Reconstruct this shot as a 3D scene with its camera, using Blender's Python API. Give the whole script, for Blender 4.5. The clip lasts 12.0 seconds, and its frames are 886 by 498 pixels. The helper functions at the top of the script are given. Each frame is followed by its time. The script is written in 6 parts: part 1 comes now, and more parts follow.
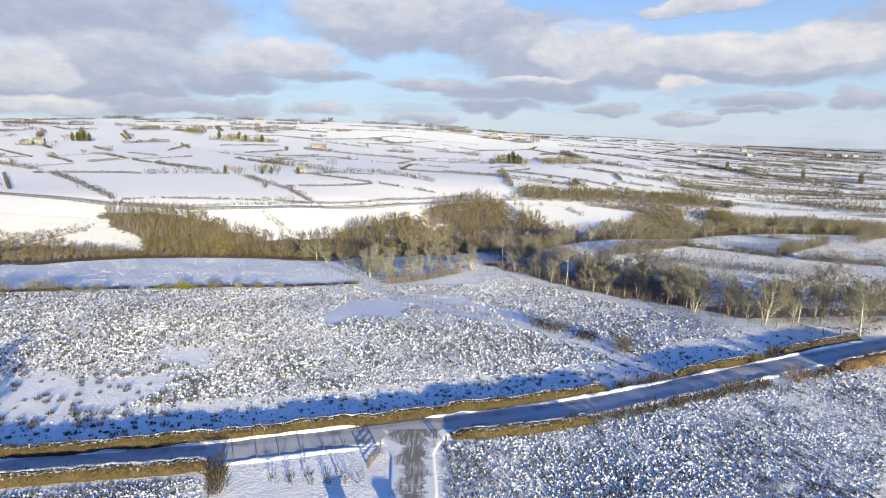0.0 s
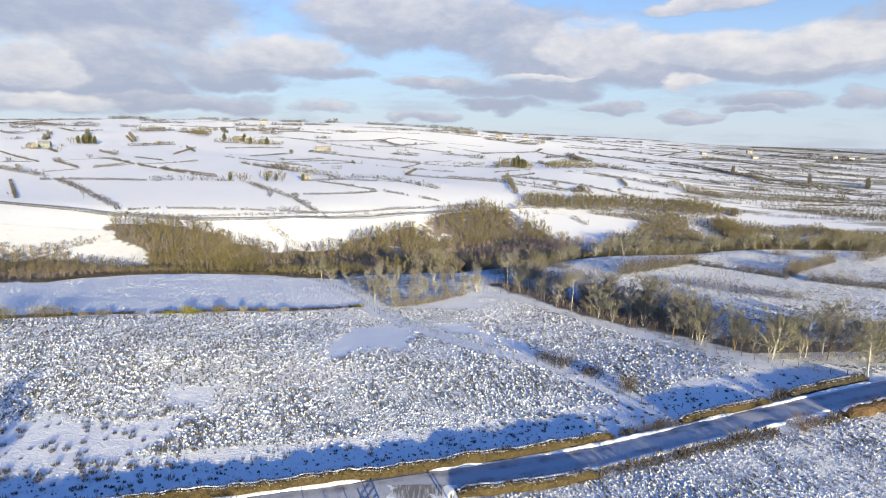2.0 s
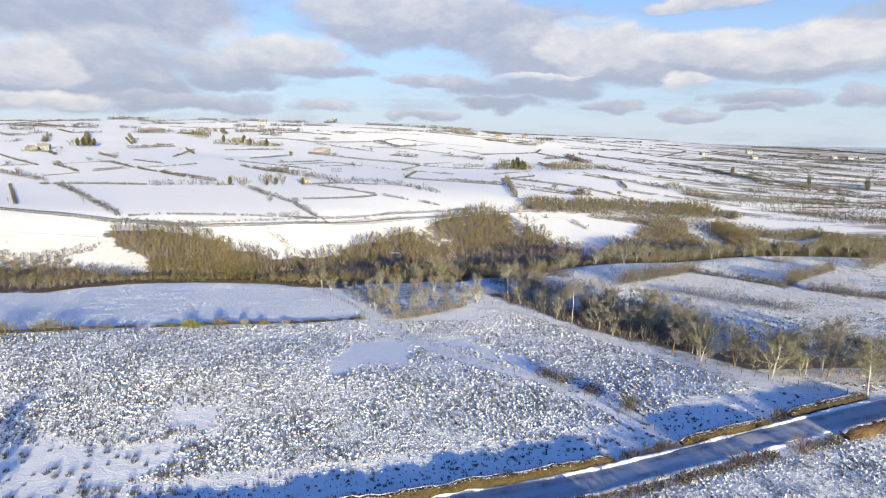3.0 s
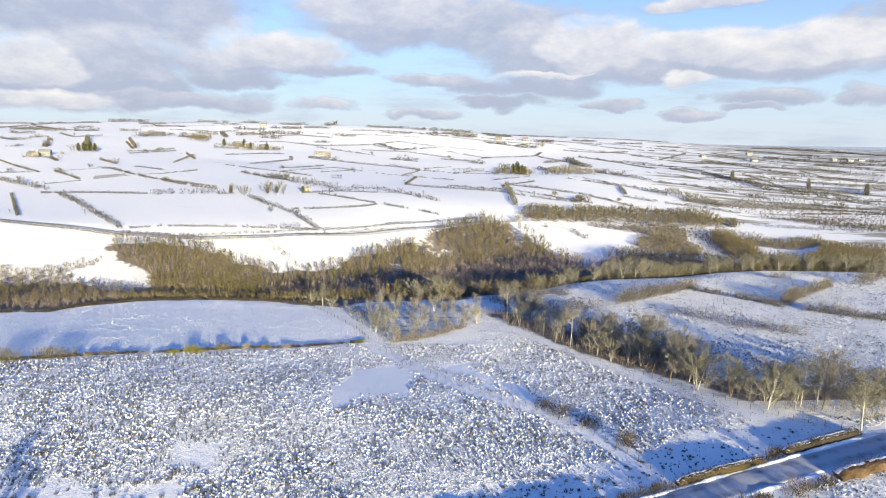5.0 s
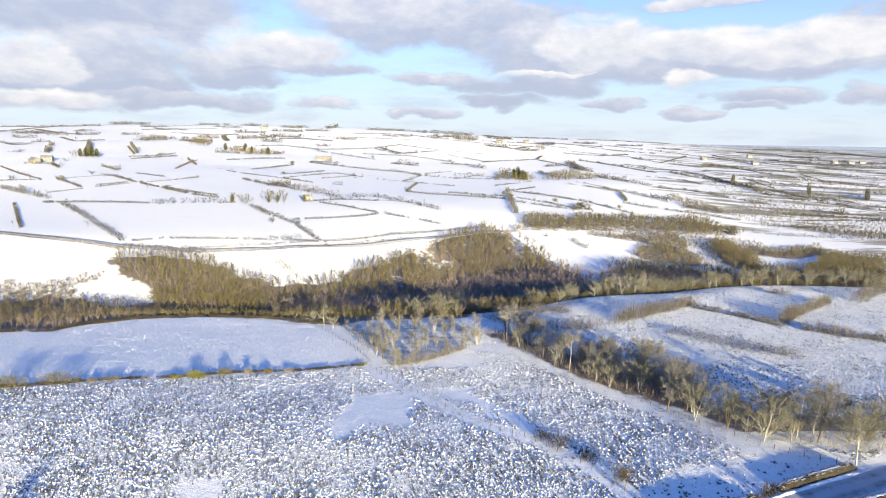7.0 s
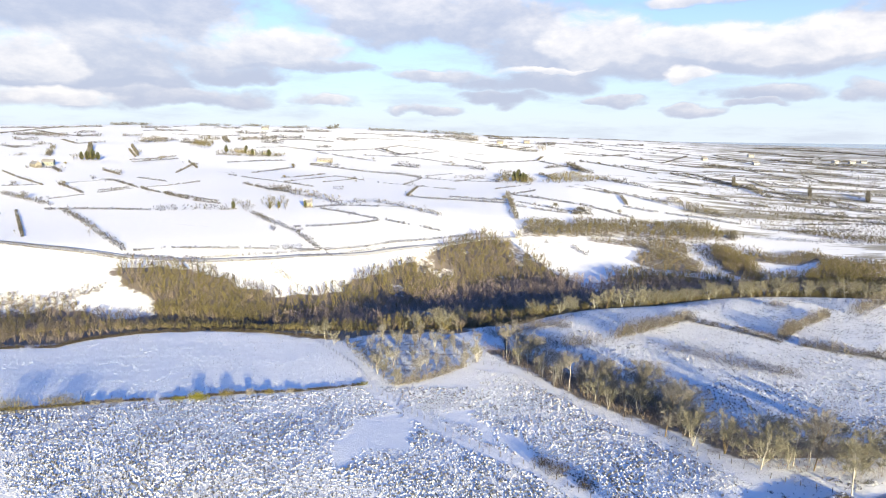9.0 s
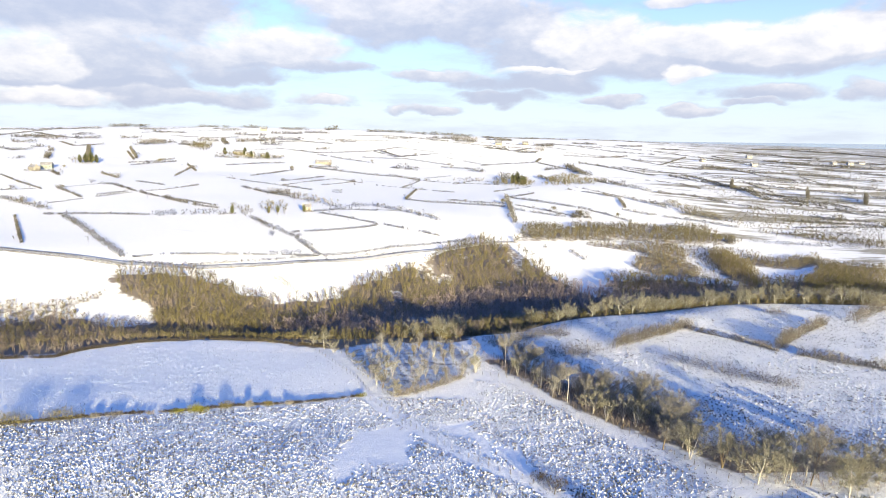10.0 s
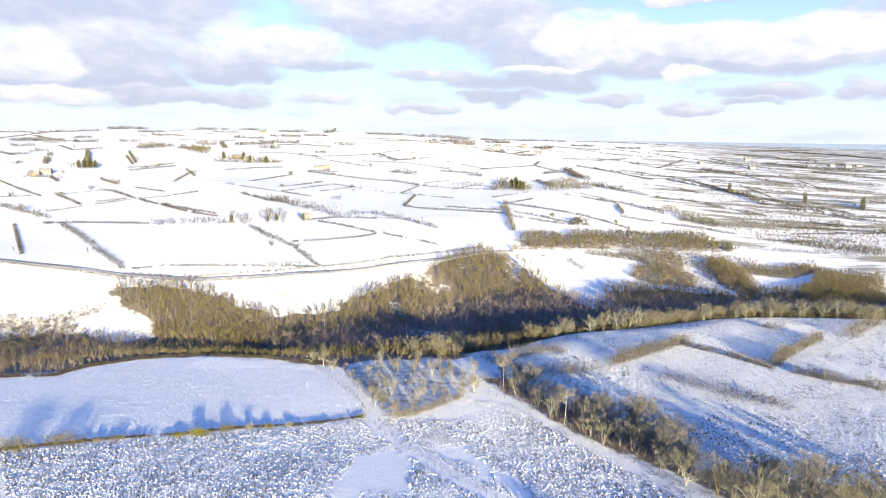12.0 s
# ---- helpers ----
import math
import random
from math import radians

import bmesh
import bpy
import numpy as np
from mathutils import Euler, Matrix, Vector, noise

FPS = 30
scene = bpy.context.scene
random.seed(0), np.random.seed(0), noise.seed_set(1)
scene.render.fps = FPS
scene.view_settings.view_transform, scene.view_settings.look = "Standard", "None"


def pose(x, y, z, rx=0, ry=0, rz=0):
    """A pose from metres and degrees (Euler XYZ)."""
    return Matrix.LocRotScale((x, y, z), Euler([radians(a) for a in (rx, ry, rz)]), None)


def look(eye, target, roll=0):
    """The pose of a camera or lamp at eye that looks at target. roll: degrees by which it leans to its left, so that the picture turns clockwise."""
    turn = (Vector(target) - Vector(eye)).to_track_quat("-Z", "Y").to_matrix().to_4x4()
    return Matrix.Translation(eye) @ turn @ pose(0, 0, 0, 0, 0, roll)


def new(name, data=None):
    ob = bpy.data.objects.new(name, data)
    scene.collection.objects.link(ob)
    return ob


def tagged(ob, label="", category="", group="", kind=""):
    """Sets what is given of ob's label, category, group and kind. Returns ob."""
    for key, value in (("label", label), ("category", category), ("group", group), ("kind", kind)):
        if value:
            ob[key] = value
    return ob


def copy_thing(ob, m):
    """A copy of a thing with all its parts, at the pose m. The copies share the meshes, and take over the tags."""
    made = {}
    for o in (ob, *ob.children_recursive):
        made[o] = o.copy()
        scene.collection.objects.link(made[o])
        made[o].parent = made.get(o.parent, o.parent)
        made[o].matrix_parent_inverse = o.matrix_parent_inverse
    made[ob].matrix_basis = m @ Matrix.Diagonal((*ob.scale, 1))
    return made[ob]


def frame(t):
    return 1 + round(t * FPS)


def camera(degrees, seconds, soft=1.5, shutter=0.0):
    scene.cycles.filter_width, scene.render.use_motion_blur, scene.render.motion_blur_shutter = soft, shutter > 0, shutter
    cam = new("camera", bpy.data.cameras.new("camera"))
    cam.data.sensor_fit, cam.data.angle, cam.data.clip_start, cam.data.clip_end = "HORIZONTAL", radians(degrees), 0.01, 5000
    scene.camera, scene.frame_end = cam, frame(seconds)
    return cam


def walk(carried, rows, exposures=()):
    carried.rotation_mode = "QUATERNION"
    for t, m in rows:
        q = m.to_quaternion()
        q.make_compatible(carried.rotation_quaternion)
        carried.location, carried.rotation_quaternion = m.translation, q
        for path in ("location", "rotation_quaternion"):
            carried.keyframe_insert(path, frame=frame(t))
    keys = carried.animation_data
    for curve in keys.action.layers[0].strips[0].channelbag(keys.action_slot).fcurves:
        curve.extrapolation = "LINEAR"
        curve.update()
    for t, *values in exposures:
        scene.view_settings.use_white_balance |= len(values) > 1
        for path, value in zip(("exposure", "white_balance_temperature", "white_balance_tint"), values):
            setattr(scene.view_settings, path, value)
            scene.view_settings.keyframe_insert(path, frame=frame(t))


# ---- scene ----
cam = camera(73.8, 12.0, soft=0.95)
# seconds, eye, yaw, pitch, roll in degrees
PATH = [
    (0, 0.001, 0.000, 29.999, -0.000, -10.521, 0.671),
    (0.5, -0.021, 0.029, 31.566, 0.063, -10.573, 0.731),
    (1, -0.042, 0.338, 33.164, 0.105, -10.629, 0.776),
    (1.5, -0.136, 0.893, 34.846, 0.415, -10.690, 0.819),
    (2, -0.301, 1.497, 36.628, 0.399, -10.732, 0.836),
    (2.5, -0.532, 1.892, 38.474, 0.343, -10.781, 0.828),
    (3, -0.620, 1.960, 40.123, 0.348, -10.855, 0.796),
    (5, -0.616, 1.869, 46.954, 0.364, -10.976, 0.806),
    (5.5, -0.622, 1.972, 48.673, 0.361, -10.981, 0.793),
    (6, -0.552, 1.970, 50.337, 0.402, -11.018, 0.779),
    (6.5, -0.526, 1.905, 52.045, 0.415, -11.015, 0.777),
    (7, -0.520, 1.847, 53.704, 0.456, -11.054, 0.781),
    (9, -0.400, 2.114, 60.096, 0.534, -11.339, 0.729),
    (9.5, -0.397, 2.176, 61.686, 0.513, -11.377, 0.709),
    (10, -0.440, 2.208, 63.369, 0.413, -11.367, 0.706),
    (10.5, -0.473, 2.204, 65.021, 0.355, -11.384, 0.724),
    (11, -0.470, 2.160, 66.641, 0.328, -11.418, 0.731),
    (11.5, -0.499, 2.118, 68.312, 0.348, -11.430, 0.709),
    (12, -0.503, 2.052, 69.995, 0.280, -11.445, 0.719),
]


def aim(x, y, z, yaw, pitch, roll):
    a, b = radians(yaw), radians(pitch)
    way = Vector((-math.sin(a) * math.cos(b), math.cos(a) * math.cos(b), math.sin(b)))
    return look((x, y, z), Vector((x, y, z)) + 2 * way, roll)


EXPOSURES = [(0.0, 1.23, 6300.0, 10.0), (3.0, 1.28, 6300.0, 10.0), (5.5, 1.44, 6350.0, 10.0), (7.0, 1.54, 6400.0, 10.0), (9.5, 1.65, 6450.0, 10.0), (12.0, 1.78, 6500.0, 10.5)]
walk(cam, [(t, aim(*row)) for t, *row in PATH], EXPOSURES)

# ---- light: a low winter sun behind the camera, broken cloud ----
SUN_UP, SUN_TURN = 9.8, 21.0  # degrees over the horizon; the light travels this far left of straight ahead
sun = new("sun", bpy.data.lights.new("sun", "SUN"))
sun.data.energy, sun.data.angle, sun.data.color = 4.9, radians(0.9), (1.0, 0.84, 0.47)
sun.matrix_world = look((0, 0, 300), (-math.sin(radians(SUN_TURN)) * 100, math.cos(radians(SUN_TURN)) * 100, 300 - 100 * math.tan(radians(SUN_UP))))


class Net:
    """A shorthand for a node tree."""

    def __init__(self, tree):
        self.tree = tree

    def node(self, kind, **given):
        n = self.tree.nodes.new(kind)
        for key, value in given.items():
            setattr(n, key, value)
        return n

    def put(self, socket, value):
        if isinstance(value, (int, float, tuple, list)):
            socket.default_value = value
        else:
            self.tree.links.new(value, socket)

    def math(self, op, a, b=0.0, c=0.0, clamp=False):
        n = self.node("ShaderNodeMath", operation=op, use_clamp=clamp)
        for s, v in zip(n.inputs, (a, b, c)):
            self.put(s, v)
        return n.outputs[0]

    def mix(self, f, a, b):
        n = self.node("ShaderNodeMix", data_type="RGBA")
        self.put(n.inputs["Factor"], f)
        self.put(n.inputs[6], a)
        self.put(n.inputs[7], b)
        return n.outputs[2]

    def step(self, v, lo, hi, a=0.0, b=1.0):
        n = self.node("ShaderNodeMapRange", interpolation_type="SMOOTHSTEP")
        for s, x in zip(n.inputs, (v, lo, hi, a, b)):
            self.put(s, x)
        return n.outputs[0]

    def noise(self, vec, scale, detail=4.0, rough=0.55, warp=0.0):
        n = self.node("ShaderNodeTexNoise")
        self.put(n.inputs["Vector"], vec)
        for key, x in (("Scale", scale), ("Detail", detail), ("Roughness", rough), ("Distortion", warp)):
            n.inputs[key].default_value = x
        return n.outputs["Fac"]

    def scaled(self, vec, sx, sy, sz, at=(0, 0, 0)):
        n = self.node("ShaderNodeMapping")
        self.put(n.inputs["Vector"], vec)
        n.inputs["Scale"].default_value, n.inputs["Location"].default_value = (sx, sy, sz), at
        return n.outputs[0]


world = bpy.data.worlds.new("winter_sky")
scene.world = world
world.use_nodes = True
world.node_tree.nodes.clear()
w = Net(world.node_tree)
sky = w.node("ShaderNodeTexSky", sky_type="NISHITA", sun_disc=False, sun_elevation=radians(SUN_UP), sun_rotation=radians(180 - SUN_TURN),
             air_density=1.0, dust_density=0.6, ozone_density=1.6, altitude=100)
way = w.node("ShaderNodeTexCoord").outputs["Generated"]
split = w.node("ShaderNodeSeparateXYZ")
w.put(split.inputs[0], way)
az = w.math("MULTIPLY", w.math("ARCTAN2", split.outputs[0], split.outputs[1]), 57.2958)
el = w.math("MULTIPLY", w.math("ARCSINE", split.outputs[2]), 57.2958)
join = w.node("ShaderNodeCombineXYZ")
w.put(join.inputs[0], az)
w.put(join.inputs[1], w.math("MULTIPLY", el, 1.9))
flat = join.outputs[0]
billow = w.noise(flat, 0.19, 7.0, 0.62, 0.3)
wisps = w.noise(w.scaled(flat, 0.55, 1.5, 1.0, (40, 7, 0)), 0.22, 5.0, 0.6)
# banks of cloud: azimuth, elevation, half width, half height in degrees, and how brightly lit
BANKS = ((-30.2, 9.9, 11.3, 3.53, -0.50), (-34.0, 5.3, 3.3, 1.77, 0.25), (-29.0, 6.2, 5.3, 2.20, -0.25), (-30.8, 3.7, 8.3, 1.60, -0.85), (-15.9, 7.2, 5.8, 1.62, 0.20),
         (-18.4, 6.0, 6.7, 1.24, -0.30), (-11.8, 5.6, 3.8, 0.64, -0.45), (-19.9, 4.6, 4.5, 0.77, -0.75), (-24.2, 2.7, 6.2, 0.76, -0.55), (-5.2, 11.7, 8.7, 1.87, 0.10), (0.5, 9.8, 12.8, 2.02, -0.45),
         (8.8, 7.7, 6.6, 2.68, -0.50), (13.6, 8.0, 4.2, 2.10, 0.30), (25.3, 7.5, 10.6, 1.43, 0.35), (24.2, 6.1, 12.1, 1.10, -0.45), (7.4, 4.4, 6.5, 1.01, -0.85), (4.8, 3.0, 3.2, 0.57, -0.80),
         (16.4, 6.0, 6.3, 1.44, -0.40), (34.7, 8.4, 2.8, 1.92, -0.50), (27.2, 3.3, 3.8, 0.69, -0.50))
WISPS = ((-34.4, 2.3, 5.1, 0.60, 0.20), (-11.9, 2.7, 3.1, 0.51, -0.10), (-1.6, 5.0, 4.8, 0.56, -0.30), (20.9, 4.7, 1.9, 0.62, 0.30), (14.6, 2.9, 2.7, 0.35, -0.40), (21.8, 2.0, 2.1, 0.34, -0.45),
         (34.9, 3.5, 1.8, 0.67, -0.40), (-1.6, 1.9, 2.4, 0.37, -0.30), (21.8, 11.2, 4.9, 0.57, 0.20), (8.9, 5.6, 4.6, 0.30, 0.20), (26.6, 2.4, 2.1, 0.28, -0.45))
shove = w.node("ShaderNodeTexNoise")
w.put(shove.inputs["Vector"], flat)
shove.inputs["Scale"].default_value, shove.inputs["Detail"].default_value = 0.16, 5.0
pushed = w.node("ShaderNodeSeparateXYZ")
w.put(pushed.inputs[0], shove.outputs["Color"])
az_b = w.math("MULTIPLY_ADD", w.math("SUBTRACT", pushed.outputs[0], 0.5), 10.0, az)
el_b = w.math("MULTIPLY_ADD", w.math("SUBTRACT", pushed.outputs[1], 0.5), 3.0, el)
cover, bright = None, None
for a, e, half, tall, tone in BANKS + WISPS:
    across = w.math("DIVIDE", w.math("SUBTRACT", az_b, a), half)
    above = w.math("DIVIDE", w.math("SUBTRACT", el_b, e), tall)
    body = w.math("SUBTRACT", 1.0, w.math("ADD", w.math("MULTIPLY", across, across), w.math("MULTIPLY", above, above)))
    lit = w.math("ADD", w.math("MULTIPLY_ADD", above, 0.4, tone), w.math("MULTIPLY", w.math("MINIMUM", body, 0.0), 1.1))
    if cover is None:
        cover, bright = body, lit
    else:
        cover, bright = w.math("SMOOTH_MAX", cover, body, 0.35), w.math("SMOOTH_MAX", bright, lit, 0.15)
# the same broken cloud goes on over the rest of the sky
rest = w.math("MULTIPLY", w.math("SUBTRACT", w.noise(flat, 0.03, 3.0), 0.72), 6.0)
beyond = w.step(w.math("ABSOLUTE", az), 44, 56)
high = w.step(el, 15, 20)
cover = w.math("MAXIMUM", cover, w.math("ADD", rest, w.math("MULTIPLY", w.math("SUBTRACT", w.math("MAXIMUM", beyond, high), 1.0), 9.0)))
dense = w.step(w.math("ADD", w.math("MAXIMUM", cover, -2.0), w.math("MULTIPLY", w.math("SUBTRACT", billow, 0.5), 3.3)), -1.05, 0.45)
dense = w.math("MULTIPLY", dense, 0.9)
veil = w.math("MULTIPLY", w.step(wisps, 0.45, 0.75), w.step(el, 15.0, 30.0, 0.4, 0.05))
dense = w.math("MAXIMUM", dense, veil)
tops = w.step(w.math("ADD", w.math("MAXIMUM", bright, -1.0), w.math("MULTIPLY", w.math("ADD", w.math("SUBTRACT", billow, 0.5), w.math("MULTIPLY", w.math("SUBTRACT", w.noise(flat, 0.42, 5.0, 0.6), 0.5), 0.7)), 1.7)), -0.95, 1.35)
cloud = w.mix(tops, (0.49, 0.53, 0.665, 1), (1.12, 1.05, 0.985, 1))
haze = w.step(el, -2.0, 21.0, 0.92, 0.0)
clear = w.node("ShaderNodeVectorMath", operation="SCALE")
w.put(clear.inputs[0], sky.outputs[0])
clear.inputs["Scale"].default_value = 0.20
deep = w.node("ShaderNodeVectorMath", operation="MULTIPLY")
w.put(deep.inputs[0], clear.outputs[0])
w.put(deep.inputs[1], w.mix(w.step(el, 16.0, 45.0), (0.62, 0.88, 1.34, 1), (0.48, 0.95, 2.0, 1)))
blue = w.mix(haze, deep.outputs[0], w.mix(w.step(el, 0.0, 5.0), (0.80, 0.88, 0.97, 1), (0.72, 0.85, 1.0, 1)))
shade = w.node("ShaderNodeBackground")
w.put(shade.inputs[0], w.mix(dense, blue, cloud))
shade.inputs[1].default_value = 0.36
w.put(w.node("ShaderNodeOutputWorld").inputs[0], shade.outputs[0])


# ---- materials ----
def material(name, rough=0.8, metal=0.0):
    m = bpy.data.materials.new(name)
    m.use_nodes = True
    net = Net(m.node_tree)
    bsdf = m.node_tree.nodes["Principled BSDF"]
    bsdf.inputs["Roughness"].default_value, bsdf.inputs["Metallic"].default_value = rough, metal
    bsdf.inputs["Specular IOR Level"].default_value = 0.2
    return m, net, bsdf


def bump(net, bsdf, height, strength, distance):
    n = net.node("ShaderNodeBump")
    n.inputs["Strength"].default_value, n.inputs["Distance"].default_value = strength, distance
    net.put(n.inputs["Height"], height)
    net.put(bsdf.inputs["Normal"], n.outputs[0])


def two_tone(name, a, b, scale, rough=0.85, depth=0.02, per_piece=0.25, stretch=(1, 1, 1), snow=0.0):
    """A surface of two colours mixed by grain and by patches, each copy a little lighter or darker, with snow lying on what faces up."""
    m, net, bsdf = material(name, rough)
    at = net.scaled(net.node("ShaderNodeTexCoord").outputs["Object"], *stretch)
    grain, patch = net.noise(at, scale, 5.0, 0.65), net.noise(at, scale * 0.13, 3.0)
    base = net.mix(net.step(net.math("ADD", net.math("MULTIPLY", grain, 0.6), net.math("MULTIPLY", patch, 0.5)), 0.38, 0.72), (*a, 1), (*b, 1))
    own = net.node("ShaderNodeHueSaturation")
    net.put(own.inputs["Color"], base)
    info = net.math("ADD", net.math("MULTIPLY", net.node("ShaderNodeObjectInfo").outputs["Random"], 0.5),
                    net.math("MULTIPLY", net.node("ShaderNodeNewGeometry").outputs["Random Per Island"], 0.5))
    net.put(own.inputs["Value"], net.math("ADD", 1.0 - per_piece, net.math("MULTIPLY", info, 2 * per_piece)))
    colour = own.outputs[0]
    if snow:
        up = net.node("ShaderNodeSeparateXYZ")
        net.put(up.inputs[0], net.node("ShaderNodeNewGeometry").outputs["Normal"])
        lying = net.step(net.math("ADD", up.outputs[2], net.math("MULTIPLY", net.math("SUBTRACT", grain, 0.5), 1.4)), 1.05 - snow, 1.25 - snow)
        colour = net.mix(lying, colour, (0.69, 0.695, 0.715, 1))
    net.put(bsdf.inputs["Base Color"], colour)
    bump(net, bsdf, grain, 0.6, depth)
    return m


CROWN = two_tone("pale_olive_twigs", (0.12, 0.114, 0.085), (0.25, 0.238, 0.188), 1.2, per_piece=0.35)
TWIG = two_tone("winter_twigs", (0.078, 0.070, 0.032), (0.185, 0.162, 0.080), 1.2, per_piece=0.35)
# twigs with the purple of the valley shade put into their colour
SHADED_TWIG = two_tone("shaded_purple_twigs", (0.17, 0.138, 0.135), (0.29, 0.24, 0.235), 1.2, per_piece=0.35)
BRAMBLE = two_tone("bramble_and_thorn", (0.09, 0.08, 0.072), (0.19, 0.172, 0.15), 1.6, per_piece=0.35)
# brush colour; in the valley wood and scrub patches it also paints shade
DUSK = two_tone("dusky_brush", (0.13, 0.108, 0.10), (0.25, 0.208, 0.195), 1.6, per_piece=0.35)
RUSSET = two_tone("russet_hedge", (0.075, 0.05, 0.03), (0.15, 0.10, 0.06), 2.5, per_piece=0.3)
GREY_TWIG = two_tone("grey_twigs", (0.13, 0.124, 0.12), (0.26, 0.248, 0.238), 1.2, per_piece=0.35)
HEDGE = two_tone("clipped_hedge", (0.036, 0.028, 0.015), (0.084, 0.065, 0.034), 3.0, depth=0.16, per_piece=0.4, snow=0.16)
DARK_HEDGE = two_tone("dark_clipped_hedge", (0.03, 0.026, 0.02), (0.075, 0.064, 0.048), 3.0, depth=0.16, per_piece=0.4, snow=0.16)
FIELD_HEDGE = two_tone("field_hedge_twigs", (0.06, 0.057, 0.052), (0.125, 0.118, 0.105), 0.5, per_piece=0.4)
TUSSOCK = two_tone("snowy_tussock", (0.060, 0.058, 0.056), (0.14, 0.136, 0.13), 3.0, depth=0.05, per_piece=0.4, snow=0.28)
HUMMOCK = two_tone("snowy_hummock", (0.30, 0.298, 0.296), (0.48, 0.478, 0.475), 3.0, depth=0.05, per_piece=0.3, snow=0.62)
CLUMP = two_tone("dark_rush_clump", (0.05, 0.045, 0.035), (0.13, 0.115, 0.085), 3.0, per_piece=0.4, snow=0.5)
GORSE = two_tone("gorse", (0.09, 0.095, 0.02), (0.20, 0.19, 0.04), 1.5, per_piece=0.3)
BIRCH = two_tone("pale_bark", (0.30, 0.29, 0.27), (0.50, 0.485, 0.455), 5.0, stretch=(1, 1, 0.4))
LIMB = two_tone("tan_limbs", (0.12, 0.10, 0.06), (0.25, 0.21, 0.13), 0.6, per_piece=0.4)
BARK = two_tone("dark_bark", (0.09, 0.07, 0.045), (0.20, 0.16, 0.10), 6.0, stretch=(1, 1, 0.3))
NEEDLES = two_tone("conifer_needles", (0.06, 0.07, 0.035), (0.13, 0.135, 0.07), 1.5, per_piece=0.35)
RUSH = two_tone("rush_blades", (0.07, 0.066, 0.058), (0.155, 0.146, 0.128), 4.0, per_piece=0.4)
STEM = two_tone("dark_stems", (0.03, 0.026, 0.022), (0.07, 0.06, 0.05), 6.0)
POST = two_tone("weathered_wood", (0.06, 0.052, 0.045), (0.14, 0.125, 0.11), 9.0, stretch=(1, 1, 0.2))
WIRE = two_tone("galvanised_wire", (0.18, 0.18, 0.18), (0.28, 0.28, 0.28), 20.0, rough=0.5)
RENDERED = two_tone("lime_render", (0.24, 0.25, 0.27), (0.34, 0.35, 0.37), 0.8, per_piece=0.2)
STONE = two_tone("field_stone", (0.16, 0.15, 0.14), (0.34, 0.32, 0.29), 2.5, depth=0.05)
SLATE = two_tone("snowy_slate", (0.10, 0.10, 0.12), (0.20, 0.20, 0.22), 1.5, snow=0.22)
BARN = two_tone("barn_sheeting", (0.14, 0.17, 0.16), (0.24, 0.26, 0.25), 1.0)
CAP = two_tone("snow_cap", (0.70, 0.71, 0.735), (0.79, 0.79, 0.80), 2.0, depth=0.08, per_piece=0.02)

GLASS, net, bsdf = material("window_glass", 0.08)
bsdf.inputs["Base Color"].default_value = (0.03, 0.035, 0.04, 1)
bsdf.inputs["Specular IOR Level"].default_value = 0.5

SEA, net, bsdf = material("sea_water", 0.12)
at = net.node("ShaderNodeTexCoord").outputs["Object"]
bsdf.inputs["Specular IOR Level"].default_value = 0.5
net.put(bsdf.inputs["Base Color"], net.mix(net.noise(net.scaled(at, 0.0006, 0.004, 1), 1.0, 3.0), (0.03, 0.10, 0.22, 1), (0.06, 0.17, 0.32, 1)))
bump(net, bsdf, net.noise(at, 0.15, 3.0), 0.12, 0.3)

# Snow over pasture: grass breaks through on rough ground, leaf litter under the trees, brown rank growth on the moor.
SNOW, net, bsdf = material("snowy_pasture", 0.75)
at = net.node("ShaderNodeTexCoord").outputs["Object"]


def mask(net, name):
    n = net.node("ShaderNodeAttribute", attribute_name=name, attribute_type="GEOMETRY")
    return n.outputs["Fac"]


fine, mid, broad = net.noise(at, 2.8, 4.0, 0.7), net.noise(at, 0.35, 4.0, 0.6), net.noise(at, 0.03, 3.0)
snow = net.mix(net.math("MULTIPLY", mid, 0.6), (0.82, 0.815, 0.805, 1), (0.765, 0.765, 0.77, 1))
grass = net.mix(mid, (0.09, 0.085, 0.076, 1), (0.19, 0.18, 0.16, 1))
poke = net.math("ADD", fine, net.math("MULTIPLY", net.math("SUBTRACT", mid, 0.5), 0.35))
bare = net.math("MULTIPLY", net.step(poke, 0.57, 0.70), net.math("MULTIPLY", mask(net, "rough"), 0.65))
colour = net.mix(bare, snow, grass)
moor = net.step(net.math("ADD", mask(net, "moor"), net.math("MULTIPLY", net.math("SUBTRACT", net.noise(net.scaled(at, 0.35, 1.6, 1), 0.022, 6.0, 0.68), 0.5), 3.2)), 0.5, 0.75)
colour = net.mix(net.math("MULTIPLY", moor, 0.85), colour, net.mix(fine, (0.15, 0.13, 0.085, 1), (0.28, 0.25, 0.17, 1)))
litter = net.step(net.math("ADD", mask(net, "litter"), net.math("MULTIPLY", net.math("SUBTRACT", mid, 0.5), 1.1)), 0.35, 0.75)
colour = net.mix(litter, colour, net.mix(fine, (0.13, 0.11, 0.098, 1), (0.25, 0.215, 0.19, 1)))
net.put(bsdf.inputs["Base Color"], colour)
bump(net, bsdf, net.math("ADD", net.math("MULTIPLY", fine, net.math("MULTIPLY_ADD", mask(net, "rough"), 0.9, 0.35)), net.math("MULTIPLY", mid, 0.5)), 1.0, 0.36)

